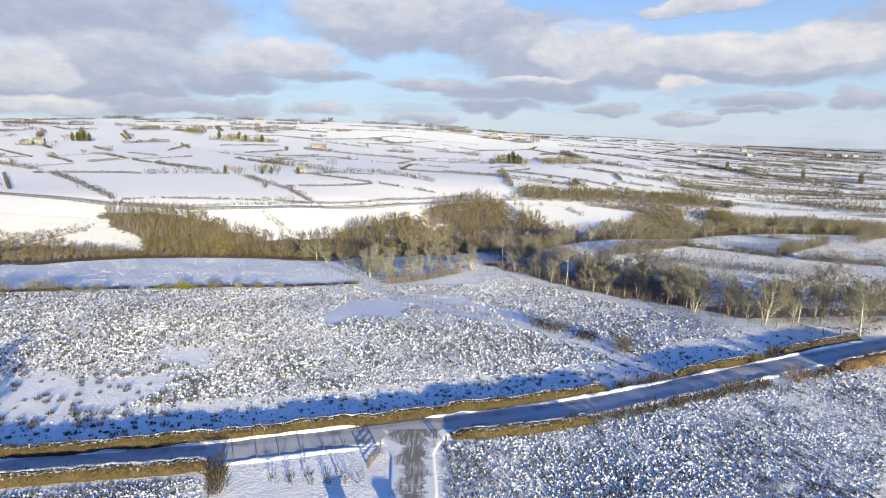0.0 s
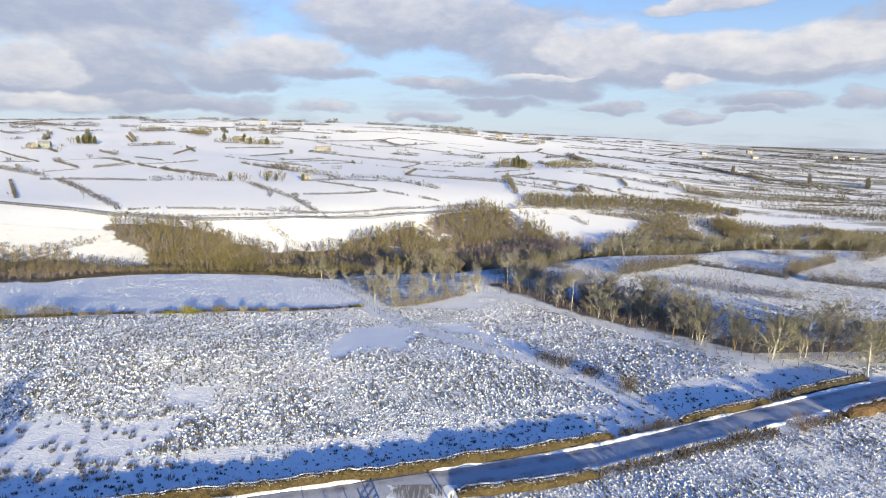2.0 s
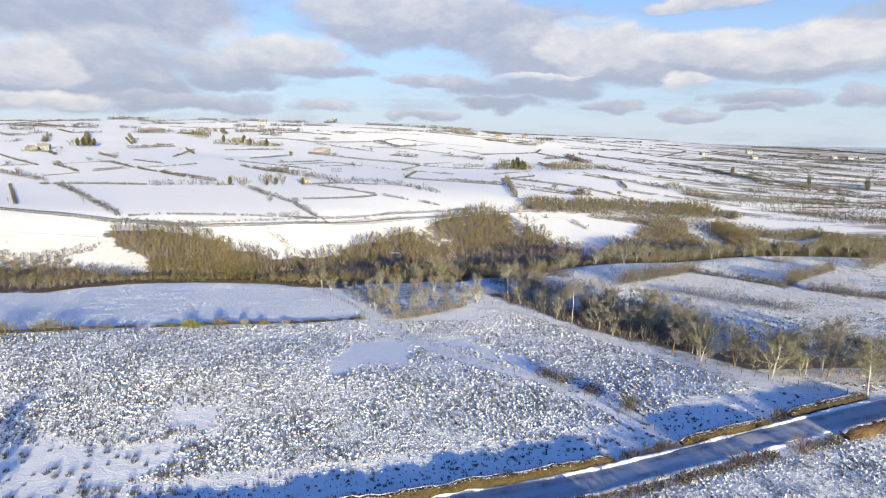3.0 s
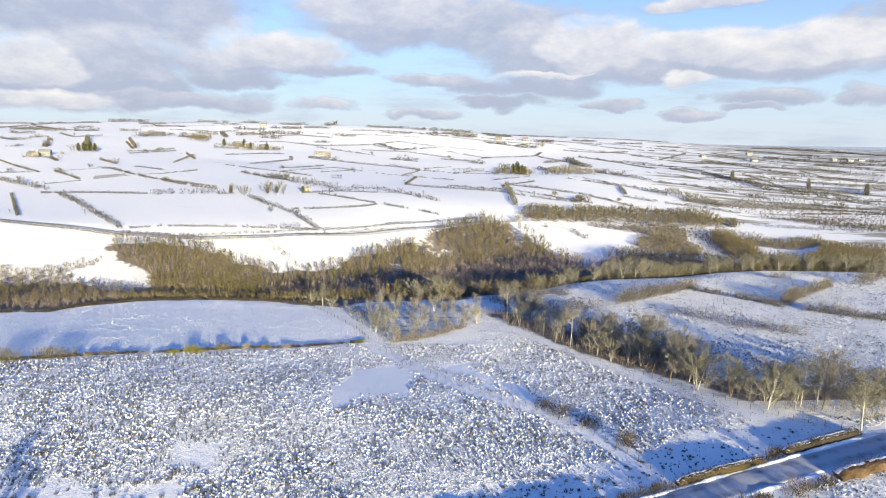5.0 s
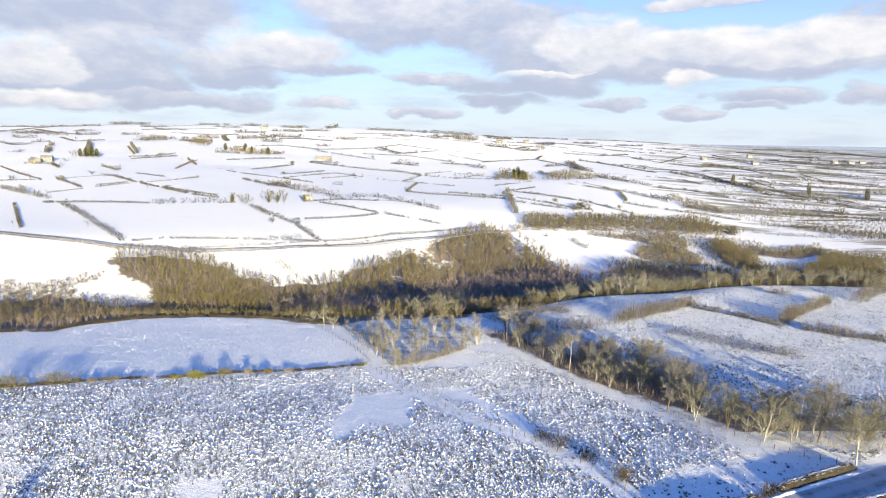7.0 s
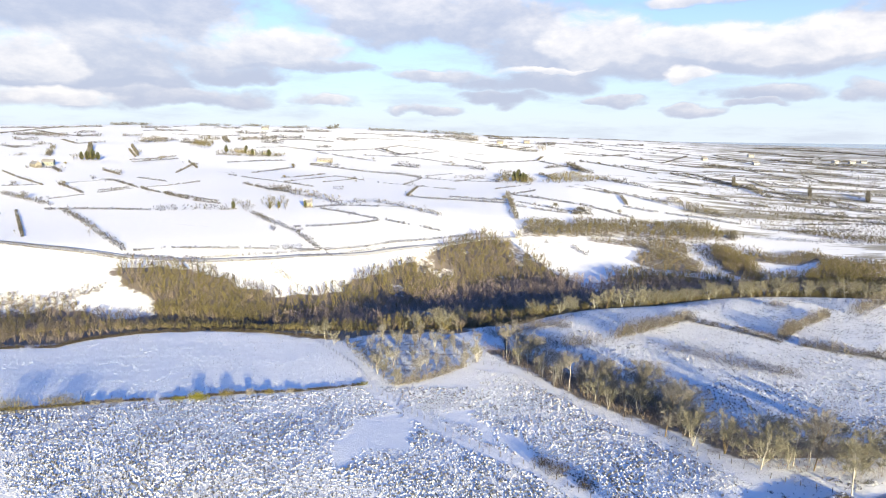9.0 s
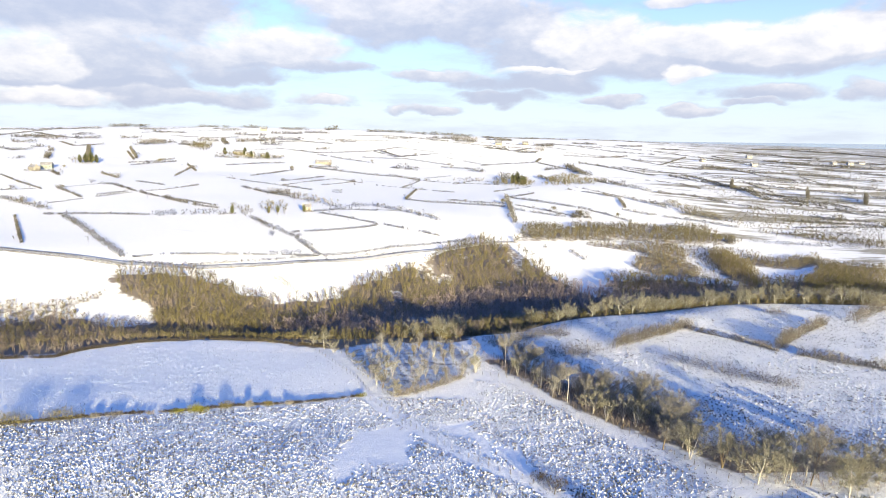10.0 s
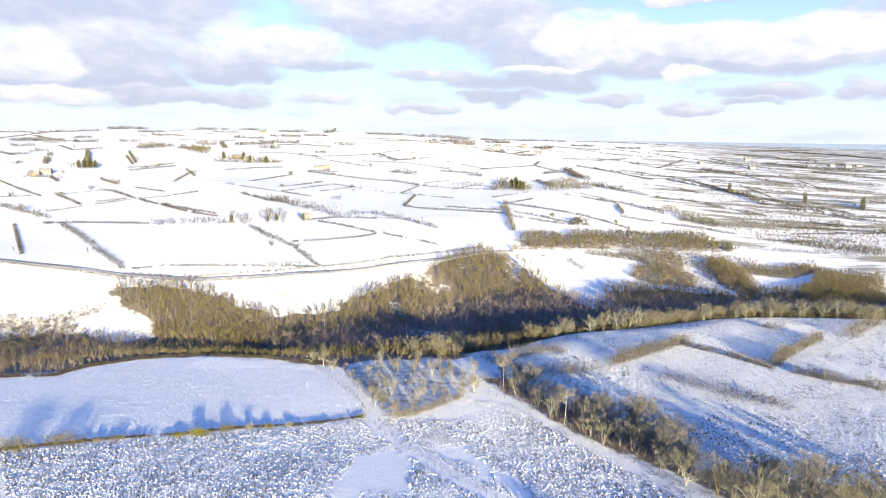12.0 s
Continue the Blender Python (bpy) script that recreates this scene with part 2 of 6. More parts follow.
# Wet asphalt with slush between the wheel tracks.
ASPHALT, net, bsdf = material("slushy_asphalt", 0.55)
uv = net.node("ShaderNodeAttribute", attribute_name="across", attribute_type="GEOMETRY").outputs["Fac"]
at = net.node("ShaderNodeTexCoord").outputs["Object"]
streak = net.noise(net.scaled(at, 0.35, 0.35, 1), 1.0, 4.0, 0.6)
tracks = net.math("ABSOLUTE", net.math("SINE", net.math("MULTIPLY", uv, 6.2832)))
slush = net.step(net.math("ADD", net.math("MULTIPLY", streak, 1.1), net.math("MULTIPLY", tracks, -0.4)), -0.28, 0.34)
edge = net.step(net.math("ADD", net.math("ABSOLUTE", net.math("SUBTRACT", uv, 0.5)), net.math("MULTIPLY", streak, 0.12)), 0.46, 0.54)
grit = net.noise(at, 6.0, 4.0, 0.7)
tar = net.mix(grit, (0.045, 0.047, 0.05, 1), (0.10, 0.10, 0.105, 1))
dirty = net.mix(grit, (0.34, 0.34, 0.35, 1), (0.62, 0.62, 0.64, 1))
net.put(bsdf.inputs["Base Color"], net.mix(edge, net.mix(net.math("MULTIPLY", slush, 0.9), tar, dirty), (0.82, 0.83, 0.86, 1)))
bump(net, bsdf, net.math("ADD", grit, streak), 0.4, 0.05)

# A lane of trodden snow and wet earth, streaked along its length.
LANE, net, bsdf = material("muddy_lane", 0.7)
uv = net.node("ShaderNodeAttribute", attribute_name="across", attribute_type="GEOMETRY").outputs["Fac"]
at = net.node("ShaderNodeTexCoord").outputs["Object"]
streak = net.noise(net.scaled(at, 2.4, 0.28, 1), 1.3, 4.0, 0.65)
grit = net.noise(at, 5.0, 4.0, 0.7)
middle = net.step(net.math("ABSOLUTE", net.math("SUBTRACT", uv, 0.5)), 0.5, 0.1)
mud = net.step(net.math("ADD", streak, net.math("MULTIPLY", middle, 0.2)), 0.50, 0.74)
verge = net.step(net.math("ADD", net.math("ABSOLUTE", net.math("SUBTRACT", uv, 0.5)), net.math("MULTIPLY", net.math("SUBTRACT", net.noise(at, 0.45, 5.0, 0.65), 0.5), 1.7)), 0.20, 0.40)
mud = net.math("MULTIPLY", mud, net.math("SUBTRACT", 1.0, verge))
net.put(bsdf.inputs["Base Color"], net.mix(verge, net.mix(mud, net.mix(grit, (0.48, 0.465, 0.45, 1), (0.62, 0.61, 0.60, 1)), net.mix(grit, (0.15, 0.135, 0.115, 1), (0.27, 0.245, 0.21, 1))), net.mix(grit, (0.72, 0.72, 0.74, 1), (0.82, 0.82, 0.84, 1))))
bump(net, bsdf, net.math("ADD", grit, streak), 0.5, 0.06)

# ---- the lie of the land ----
# Heights in metres over sideways slope (x divided by reach) and distance ahead.
SLANTS = np.array([-0.8, -0.5, -0.25, 0.0, 0.25, 0.5, 0.8])
AHEAD = np.array([0, 60, 100, 140, 165, 190, 205, 222, 245, 268, 300, 350, 450, 650, 900, 1250, 1700, 2500, 3400], float)
NEAR_HEIGHTS = np.array([
    [-3.0, -3.0, -3.0, -3.5, -3.5, -3.0, -3.0],
    [-3.5, -4.0, -4.0, -4.0, -4.0, -3.5, -3.0],
    [-3.4, -3.6, -4.0, -4.6, -5.0, -3.5, -2.5],
    [-6.0, -6.2, -7.0, -7.2, -6.0, -5.0, -4.0],
    [-8.6, -8.6, -8.7, -7.7, -6.3, -5.5, -5.0],
    [-11.2, -11.0, -10.6, -8.2, -6.8, -6.3, -6.0],
    [-13.0, -12.4, -11.8, -10.0, -7.0, -6.8, -6.6],
    [-14.0, -16.6, -18.8, -19.0, -7.8, -7.2, -7.0],
    [-8.5, -13.0, -20.3, -24.5, -16.0, -8.2, -8.0]])
FAR_HEIGHTS = np.array([
    [-3.0, -7.0, -16.0, -25.0, -25.0, -18.0, -17.0],
    [1.5, -0.5, -6.0, -23.5, -20.0, -24.0, -25.0],
    [3.0, 3.0, 0.0, -9.0, -18.0, -24.0, -26.0],
    [9.0, 9.0, 6.0, 1.0, -10.0, -20.0, -24.0],
    [28.0, 21.0, 12.0, 3.0, 0.0, -10.0, -18.0],
    [46.0, 42.0, 30.0, 18.0, 8.0, 0.0, -10.0],
    [58.0, 65.0, 64.0, 54.0, 27.0, 10.0, 0.0],
    [30.0, 34.0, 42.0, 46.0, 42.0, 20.0, 4.0],
    [5.0, 8.0, 18.0, 24.0, 28.0, 18.0, 4.0],
    [-14.0, -14.0, -14.0, -14.0, -14.0, -14.0, -14.0]])
HEIGHTS = np.vstack([NEAR_HEIGHTS, FAR_HEIGHTS])


def reach(y):
    """How far one unit of sideways slope carries at a distance ahead."""
    return np.where(y < 0, 50.0 - y, np.maximum(50.0, y))


def hermite(table, stops, at):
    """A smooth curve through the rows of a table, with no overshoot: (len(at), columns)."""
    step = np.diff(stops)[:, None]
    rise = np.diff(table, axis=0) / step
    slope = np.zeros_like(table)
    a, b = rise[:-1], rise[1:]
    slope[1:-1] = np.where(a * b > 0, 2 * a * b / np.where(np.abs(a + b) < 1e-9, 1e-9, a + b), 0.0)
    at = np.clip(at, stops[0], stops[-1])
    i = np.clip(np.searchsorted(stops, at, side="right") - 1, 0, len(stops) - 2)
    h = step[i, 0]
    u = ((at - stops[i]) / h)[:, None]
    h = h[:, None]
    return ((1 + 2 * u) * (1 - u) ** 2 * table[i] + u * (1 - u) ** 2 * h * slope[i]
            + u * u * (3 - 2 * u) * table[i + 1] + u * u * (u - 1) * h * slope[i + 1])


def land(x, y):
    """Height of the ground at plan points."""
    x, y = np.atleast_1d(np.asarray(x, float)), np.atleast_1d(np.asarray(y, float))
    rows = hermite(HEIGHTS, AHEAD, y)
    s = np.clip(x / reach(y), SLANTS[0], SLANTS[-1])
    i = np.clip(np.searchsorted(SLANTS, s, side="right") - 1, 0, len(SLANTS) - 2)
    u = (s - SLANTS[i]) / (SLANTS[i + 1] - SLANTS[i])
    n = np.arange(len(y))
    p0, p1, p2, p3 = (rows[n, np.clip(i + k, 0, len(SLANTS) - 1)] for k in (-1, 0, 1, 2))
    return p1 + 0.5 * u * (p2 - p0 + u * (2 * p0 - 5 * p1 + 4 * p2 - p3 + u * (3 * (p1 - p2) + p3 - p0)))


# ---- tools for building ----
rng = np.random.default_rng(7)


def hash01(i, j, seed):
    n = (i.astype(np.int64) * 374761393 + j.astype(np.int64) * 668265263 + seed * 974634777) & 0xFFFFFFFF
    n = ((n ^ (n >> 13)) * 1274126177) & 0xFFFFFFFF
    return ((n ^ (n >> 16)) & 0xFFFF) / 65535.0


def lumps(x, y, size, seed=0):
    """Smooth random heights from 0 to 1 with lumps of a given size."""
    u, v = np.asarray(x, float) / size, np.asarray(y, float) / size
    i, j = np.floor(u), np.floor(v)
    a, b = u - i, v - j
    a, b = a * a * (3 - 2 * a), b * b * (3 - 2 * b)
    return ((hash01(i, j, seed) * (1 - a) + hash01(i + 1, j, seed) * a) * (1 - b)
            + (hash01(i, j + 1, seed) * (1 - a) + hash01(i + 1, j + 1, seed) * a) * b)


def inside(x, y, corners):
    """Whether plan points lie inside a polygon."""
    x, y = np.asarray(x, float), np.asarray(y, float)
    hit = np.zeros(x.shape, bool)
    for (ax, ay), (bx, by) in zip(corners, corners[1:] + corners[:1]):
        cross = (ay > y) != (by > y)
        hit ^= cross & (x < (bx - ax) * (y - ay) / ((by - ay) or 1e-9) + ax)
    return hit


def distance_to(x, y, line):
    """Distance of plan points from a polyline."""
    best = np.full(np.shape(x), 1e9)
    for (ax, ay), (bx, by) in zip(line, line[1:]):
        dx, dy = bx - ax, by - ay
        t = np.clip(((x - ax) * dx + (y - ay) * dy) / (dx * dx + dy * dy), 0, 1)
        best = np.minimum(best, np.hypot(x - ax - t * dx, y - ay - t * dy))
    return best


def along(line, step):
    """Points, headings and run of a polyline at an even step."""
    pts = np.array(line, float)
    run = np.r_[0, np.cumsum(np.hypot(*np.diff(pts, axis=0).T))]
    at = np.linspace(0, run[-1], max(2, int(run[-1] / step) + 1))
    x, y = np.interp(at, run, pts[:, 0]), np.interp(at, run, pts[:, 1])
    if len(x) > 4:
        for _ in range(2):
            x[1:-1], y[1:-1] = (x[:-2] + 2 * x[1:-1] + x[2:]) / 4, (y[:-2] + 2 * y[1:-1] + y[2:]) / 4
    hx, hy = np.gradient(x), np.gradient(y)
    n = np.hypot(hx, hy)
    return x, y, hx / n, hy / n, at


def mesh_of(name, verts, faces, mat, smooth=False):
    me = bpy.data.meshes.new(name)
    me.from_pydata(np.asarray(verts).tolist(), [], np.asarray(faces).tolist() if isinstance(faces, np.ndarray) else faces)
    me.materials.append(mat)
    if smooth:
        me.polygons.foreach_set("use_smooth", np.ones(len(me.polygons), bool))
    me.update()
    return me


def part(name, me, parent, label=""):
    ob = new(name, me)
    ob.parent = parent
    return tagged(ob, label)


def spikes(base, tip, width, r):
    """Thin triangles from base points to tips: vertices and faces."""
    n = len(base)
    side = np.cross(tip - base, r.normal(size=(n, 3)))
    side *= (width / np.maximum(np.linalg.norm(side, axis=1), 1e-6))[:, None] * 0.5
    verts = np.stack([base - side, base + side, tip], 1).reshape(-1, 3)
    return verts, np.arange(3 * n).reshape(-1, 3)


class Pile:
    """Collects vertices and faces for one mesh."""

    def __init__(self):
        self.v, self.f, self.n = [], [], 0

    def add(self, v, f):
        self.v.append(np.asarray(v, float))
        self.f += [[int(i) + self.n for i in face] for face in f]
        self.n += len(v)

    def tube(self, pts, radii, sides=5):
        pts = np.asarray(pts, float)
        rings = []
        for k, p in enumerate(pts):
            d = pts[min(k + 1, len(pts) - 1)] - pts[max(k - 1, 0)]
            d = d / max(np.linalg.norm(d), 1e-6)
            a = np.cross(d, (0.0, 1.0, 0.02) if abs(d[1]) < 0.9 else (1.0, 0, 0))
            a /= np.linalg.norm(a)
            b = np.cross(d, a)
            t = np.arange(sides) * 2 * math.pi / sides
            rings.append(p + radii[k] * (np.cos(t)[:, None] * a + np.sin(t)[:, None] * b))
        f = []
        for k in range(len(pts) - 1):
            for s in range(sides):
                u = (s + 1) % sides
                f.append([k * sides + s, k * sides + u, (k + 1) * sides + u, (k + 1) * sides + s])
        self.add(np.concatenate(rings), f)

    def box(self, lo, hi):
        x0, y0, z0, x1, y1, z1 = *lo, *hi
        v = [(x, y, z) for x in (x0, x1) for y in (y0, y1) for z in (z0, z1)]
        self.add(v, [(0, 1, 3, 2), (4, 6, 7, 5), (0, 4, 5, 1), (2, 3, 7, 6), (0, 2, 6, 4), (1, 5, 7, 3)])

    def mesh(self, name, mat, smooth=False):
        return mesh_of(name, np.concatenate(self.v), self.f, mat, smooth)


# ---- the plan ----
ROAD = [(-140, 27), (-80, 44.5), (-43, 54.7), (-33.5, 57.2), (-22, 60.0), (-11, 62.9), (-1, 66.1), (5, 67.7), (15.4, 71.1), (23, 73.9), (41.5, 81.0), (55, 86.2), (70, 91.9), (90, 99.5), (140, 117), (200, 133)]
LANE_LINE = [(-3.4, 65.0), (-3.2, 61), (-2.9, 57), (-2.6, 52), (-3.0, 47), (-5, 40), (-8, 32)]
FAR_ROAD = [(-260, 304), (-230.2, 297.2), (-209.6, 292.7), (-187.3, 289.1), (-158, 282.9), (-136.8, 283.8), (-120.6, 285.6), (-89.7, 295.5), (-69.4, 308.4), (-32.9, 336.5), (0, 357.5), (22, 376.4), (45, 388)]
GORGE = [(-156, 268), (-144, 274), (-125, 277), (-116, 274), (-103, 273), (-98, 266), (-89, 265), (-80, 264), (-71, 265), (-62, 272), (-52, 280), (-46, 291), (-38, 306), (-20, 331), (3, 358), (26, 382), (42, 383), (49, 352), (61, 325), (77, 298), (92, 327), (132, 344), (147, 340), (174, 340), (230, 361), (263, 344),
         (300, 250), (240, 249), (175, 248), (125, 248), (99, 246), (48, 233), (14, 209), (2, 196), (-18, 199), (-36, 193), (-48, 197), (-80, 207), (-102, 203), (-118, 199), (-112, 221), (-126, 243), (-147, 256)]
LEFT_SCRUB = [(-196, 241), (-172, 239), (-163, 244), (-152, 258), (-151, 249), (-157, 240), (-150, 232), (-158, 229), (-156, 218), (-160, 206), (-182, 200)]
HOLLOW = [(-184, 208), (-172, 229), (-160, 233), (-150, 234), (-136, 229), (-127, 230), (-116, 237), (-108, 243), (-93, 243), (-64, 240), (-62, 226), (-85, 214), (-103, 207), (-109, 203), (-122, 194), (-126, 184), (-150, 181)]
BELT = [(43, 383), (56, 428), (111, 462), (165, 478), (212, 496), (228, 452), (167, 430), (128, 428), (55, 393)]
PATCH_A = [(86, 403), (126, 420), (171, 429), (164, 395), (148, 378), (138, 393), (113, 400)]
PATCH_B = [(181, 410), (200, 420), (202, 398), (190, 346), (178, 336), (170, 360)]
PATCH_C = [(200, 411), (226, 406), (270, 427), (257, 402), (228, 383), (201, 389)]
PATCH_D = [(224, 363), (258, 389), (267, 374), (273, 359), (247, 323), (202, 324)]
PATCH_E = [(128, 393), (157, 393), (163, 371), (151, 350), (124, 351), (115, 366)]
PATCH_G = [(148, 424), (186, 438), (228, 427), (194, 362), (148, 352), (134, 382)]
PATCH_H = [(259, 411), (301, 398), (282, 372), (233, 367)]
PATCH_F = [(265, 500), (305, 471), (344, 458), (363, 484), (313, 499)]
CORNER = [(-37, 191), (-14, 195), (8, 187), (11, 166), (-4, 156), (-14, 148), (-22, 161)]
TREE_LINE = [(10.5, 179), (20, 178), (29, 165), (40, 153), (52, 147), (60, 130), (56, 122), (52, 119), (44, 131), (37, 136), (28.5, 148), (18, 165)]
ROAD_TREES = [(52, 119), (57, 123), (66, 122), (82, 117), (100, 112), (100, 104), (80, 101.5), (68, 103.5), (60, 106)]
SMOOTH_A = [(-23.7, 117.3), (-21.9, 128.3), (-18.2, 130.3), (-14.5, 133.4), (-8.8, 129.4), (-6.2, 118.9), (-7.1, 113.4), (-12.5, 114.4), (-15.1, 111.4), (-17.4, 107.8), (-20.8, 107.8)]
SMOOTH_B = [(-62.8, 77.9), (-56.8, 81.0), (-52.4, 78.0), (-44.3, 77.0), (-36.9, 82.1), (-35.9, 75.0), (-39.6, 70.4), (-43.2, 68.3), (-48.9, 66.3), (-56, 64.5)]
SMOOTH_C = [(11.5, 125.6), (15.0, 122.6), (19.2, 112.6), (18.0, 108.5), (13.8, 111.5), (11.5, 118.5)]
SMOOTH_D = [(-2.2, 135.0), (5.4, 136.6), (12.0, 124.1), (11.9, 116.0), (6.3, 124.0), (0.5, 131.0)]
SMOOTH_E = [(-45.7, 91.8), (-40.0, 92.8), (-35.3, 90.3), (-33.5, 84.2), (-40.4, 85.1)]
SMOOTH = [SMOOTH_A, SMOOTH_B, SMOOTH_C, SMOOTH_D, SMOOTH_E]
FIELD_FOOT = [(-70, 55.5), (-43, 62.5), (-22, 68), (-2, 73.5), (15, 79), (32, 86), (45, 91.5), (60, 97)]
LEFT_FIELD = [(-170, 160), (-103, 127), (-80, 133), (-53, 140), (-22, 151), (-26, 163), (-45, 191), (-80, 204), (-109, 200), (-123, 191), (-127, 181), (-160, 175)]
FENCE_A = [(-20.3, 149), (-12.6, 139), (-3.7, 128), (4, 118.5), (11, 113), (18, 108), (27, 97), (33, 84)]
FENCE_B = [(10.5, 166), (21.7, 162), (29.3, 149), (38.1, 135.6), (46.3, 123), (52.4, 113), (60, 103), (69, 98)]
YARD = [(-21, 57), (-8, 60.2), (-5.6, 57), (-5.4, 48), (-12, 44), (-24, 48)]


def soft_inside(x, y, corners, blur):
    """1 inside a polygon, falling to 0 across its ragged edge."""
    x, y = x + 5 * (lumps(x, y, 6, 81) - 0.5), y + 5 * (lumps(x, y, 6, 82) - 0.5)
    ring = distance_to(x, y, corners + corners[:1])
    signed = np.where(inside(x, y, corners), ring, -ring)
    return np.clip(0.5 + signed / blur, 0, 1)


# ---- ground: one sheet from behind the camera to the sea ----
def ground_sheet():
    rows = np.concatenate([-50 - 1450 * np.linspace(1, 0, 14) ** 2, np.arange(-40, 44, 6.0), np.arange(45, 160, 0.6), np.arange(160, 262, 0.8)])
    far = [262.0]
    while far[-1] < 3400:
        far.append(far[-1] + max(1.3, (far[-1] - 200) * 0.018))
    rows = np.concatenate([rows, far, [3900, 4950]])
    wide = np.array([1.0, 1.1, 1.25, 1.5, 1.9, 2.5, 3.5, 5.0])
    cols = np.concatenate([-wide[::-1], np.linspace(-0.93, 0.93, 330), wide])
    s, y = np.meshgrid(cols, rows)
    x = s * reach(y)
    shape = x.shape
    x, y = x.ravel(), y.ravel()
    z = land(x, y)
    near = (y > 40) & (y < 262)
    rough = np.zeros(len(x))
    flat = np.zeros(len(x))
    xn, yn = x[near], y[near]
    flat_n = np.maximum.reduce([soft_inside(xn, yn, ring, 2.5) for ring in SMOOTH])
    flat_n = np.maximum(flat_n, 0.75 * soft_inside(xn, yn, LEFT_FIELD, 3))
    flat_n = np.maximum(flat_n, soft_inside(xn, yn, YARD, 3))
    flat_n = np.maximum(flat_n, np.clip((5.5 - distance_to(xn, yn, ROAD)) / 2, 0, 1))
    flat_n = np.maximum(flat_n, np.clip((4.2 - distance_to(xn, yn, LANE_LINE)) / 2, 0, 1))
    flat_n = np.maximum(flat_n, 0.85 * np.clip((5 + 3 * lumps(xn, yn, 7, 17) - distance_to(xn, yn, FIELD_FOOT)) / 3, 0, 1))
    flat_n = np.maximum(flat_n, np.clip((2.6 - distance_to(xn, yn, FENCE_A)) / 1.2, 0, 1))
    flat_n = np.maximum(flat_n, np.clip((5.0 - distance_to(xn, yn, FENCE_B)) / 1.6, 0, 1))
    # extra bare grass at the plateau's right stands in for long tree shadows
    patches = 0.5 + 0.2 * ((xn > 15) & (yn > 140)) + 0.75 * lumps(xn, yn, 14, 3) * (0.6 + 0.4 * lumps(xn, yn, 4, 4))
    rough_n = (1 - flat_n) * np.clip(patches, 0, 1)
    ua, va, ub, vb = 0.8 * xn + 0.6 * yn, 0.8 * yn - 0.6 * xn, 0.45 * xn - 0.89 * yn, 0.45 * yn + 0.89 * xn
    relief = 0.08 * lumps(ua, va, 0.9, 5) + 0.08 * lumps(ub, vb, 0.7, 6) + 0.10 * lumps(ua, va, 3.1, 7)
    z[near] += rough_n * relief - 0.13 * rough_n + 0.04 * lumps(xn, yn, 2.2, 9)
    rough[near] = rough_n
    hill = y > 262
    xh, yh = x[hill], y[hill]
    z[hill] += 2.2 * (lumps(xh, yh, 95, 11) - 0.5) * np.clip((yh - 380) / 300, 0, 1) + 0.7 * (lumps(xh, yh, 33, 12) - 0.5) * np.clip((yh - 300) / 200, 0, 1)
    rough[hill] = 0.12 * lumps(xh, yh, 60, 13)
    litter = np.zeros(len(x))
    wood = (y > 110) & (y < 540) & (np.abs(x) < 360)
    xw, yw = x[wood], y[wood]
    cover = soft_inside(xw, yw, GORGE, 6)
    cover *= np.where((lumps(xw, yw, 14, 61) * 0.7 + lumps(xw, yw, 5, 62) * 0.3 > 0.65) & (yw > 262) & (xw > -30), 0.62, 1.0)
    # brown ground cover, stronger in the patches to darken them as shaded scrub
    for ring, amount in ((BELT, 0.6), (HOLLOW, 0.85), (PATCH_A, 0.6), (PATCH_B, 0.8), (PATCH_C, 0.7), (PATCH_D, 0.8), (PATCH_E, 0.7), (PATCH_G, 0.45), (PATCH_H, 0.7), (LEFT_SCRUB, 0.55), (CORNER, 0.45), (TREE_LINE, 0.85), (ROAD_TREES, 0.8)):
        cover = np.maximum(cover, amount * soft_inside(xw, yw, ring, 5))
    litter[wood] = cover
    # rank brown ground out on the low plain and patches along the ridge
    slant = x / reach(y)
    moor = np.clip((slant - 0.20) / 0.25, 0, 1) * (0.34 * np.clip((y - 330) / 120, 0, 1) + 0.24 * np.clip((y - 430) / 120, 0, 1)) + np.clip((slant - 0.30) / 0.2, 0, 1) * np.clip((y - 900) / 900, 0, 1) * 0.17
    moor += 0.12 * np.clip((y - 900) / 300, 0, 1) * np.clip((-0.1 - slant) / 0.2, 0, 1)
    nrow, ncol = shape
    idx = np.arange(nrow * ncol).reshape(nrow, ncol)
    quads = np.stack([idx[:-1, :-1], idx[:-1, 1:], idx[1:, 1:], idx[1:, :-1]], -1).reshape(-1, 4)
    me = mesh_of("ground", np.stack([x, y, z], 1), quads, SNOW, True)
    for key, values in (("rough", rough), ("litter", litter), ("moor", moor)):
        me.attributes.new(key, "FLOAT", "POINT").data.foreach_set("value", values.astype(np.float32))
    return tagged(new("ground", me), "snow-covered pasture and hillside with grass showing through", "ground", kind="structure")


ground_sheet()


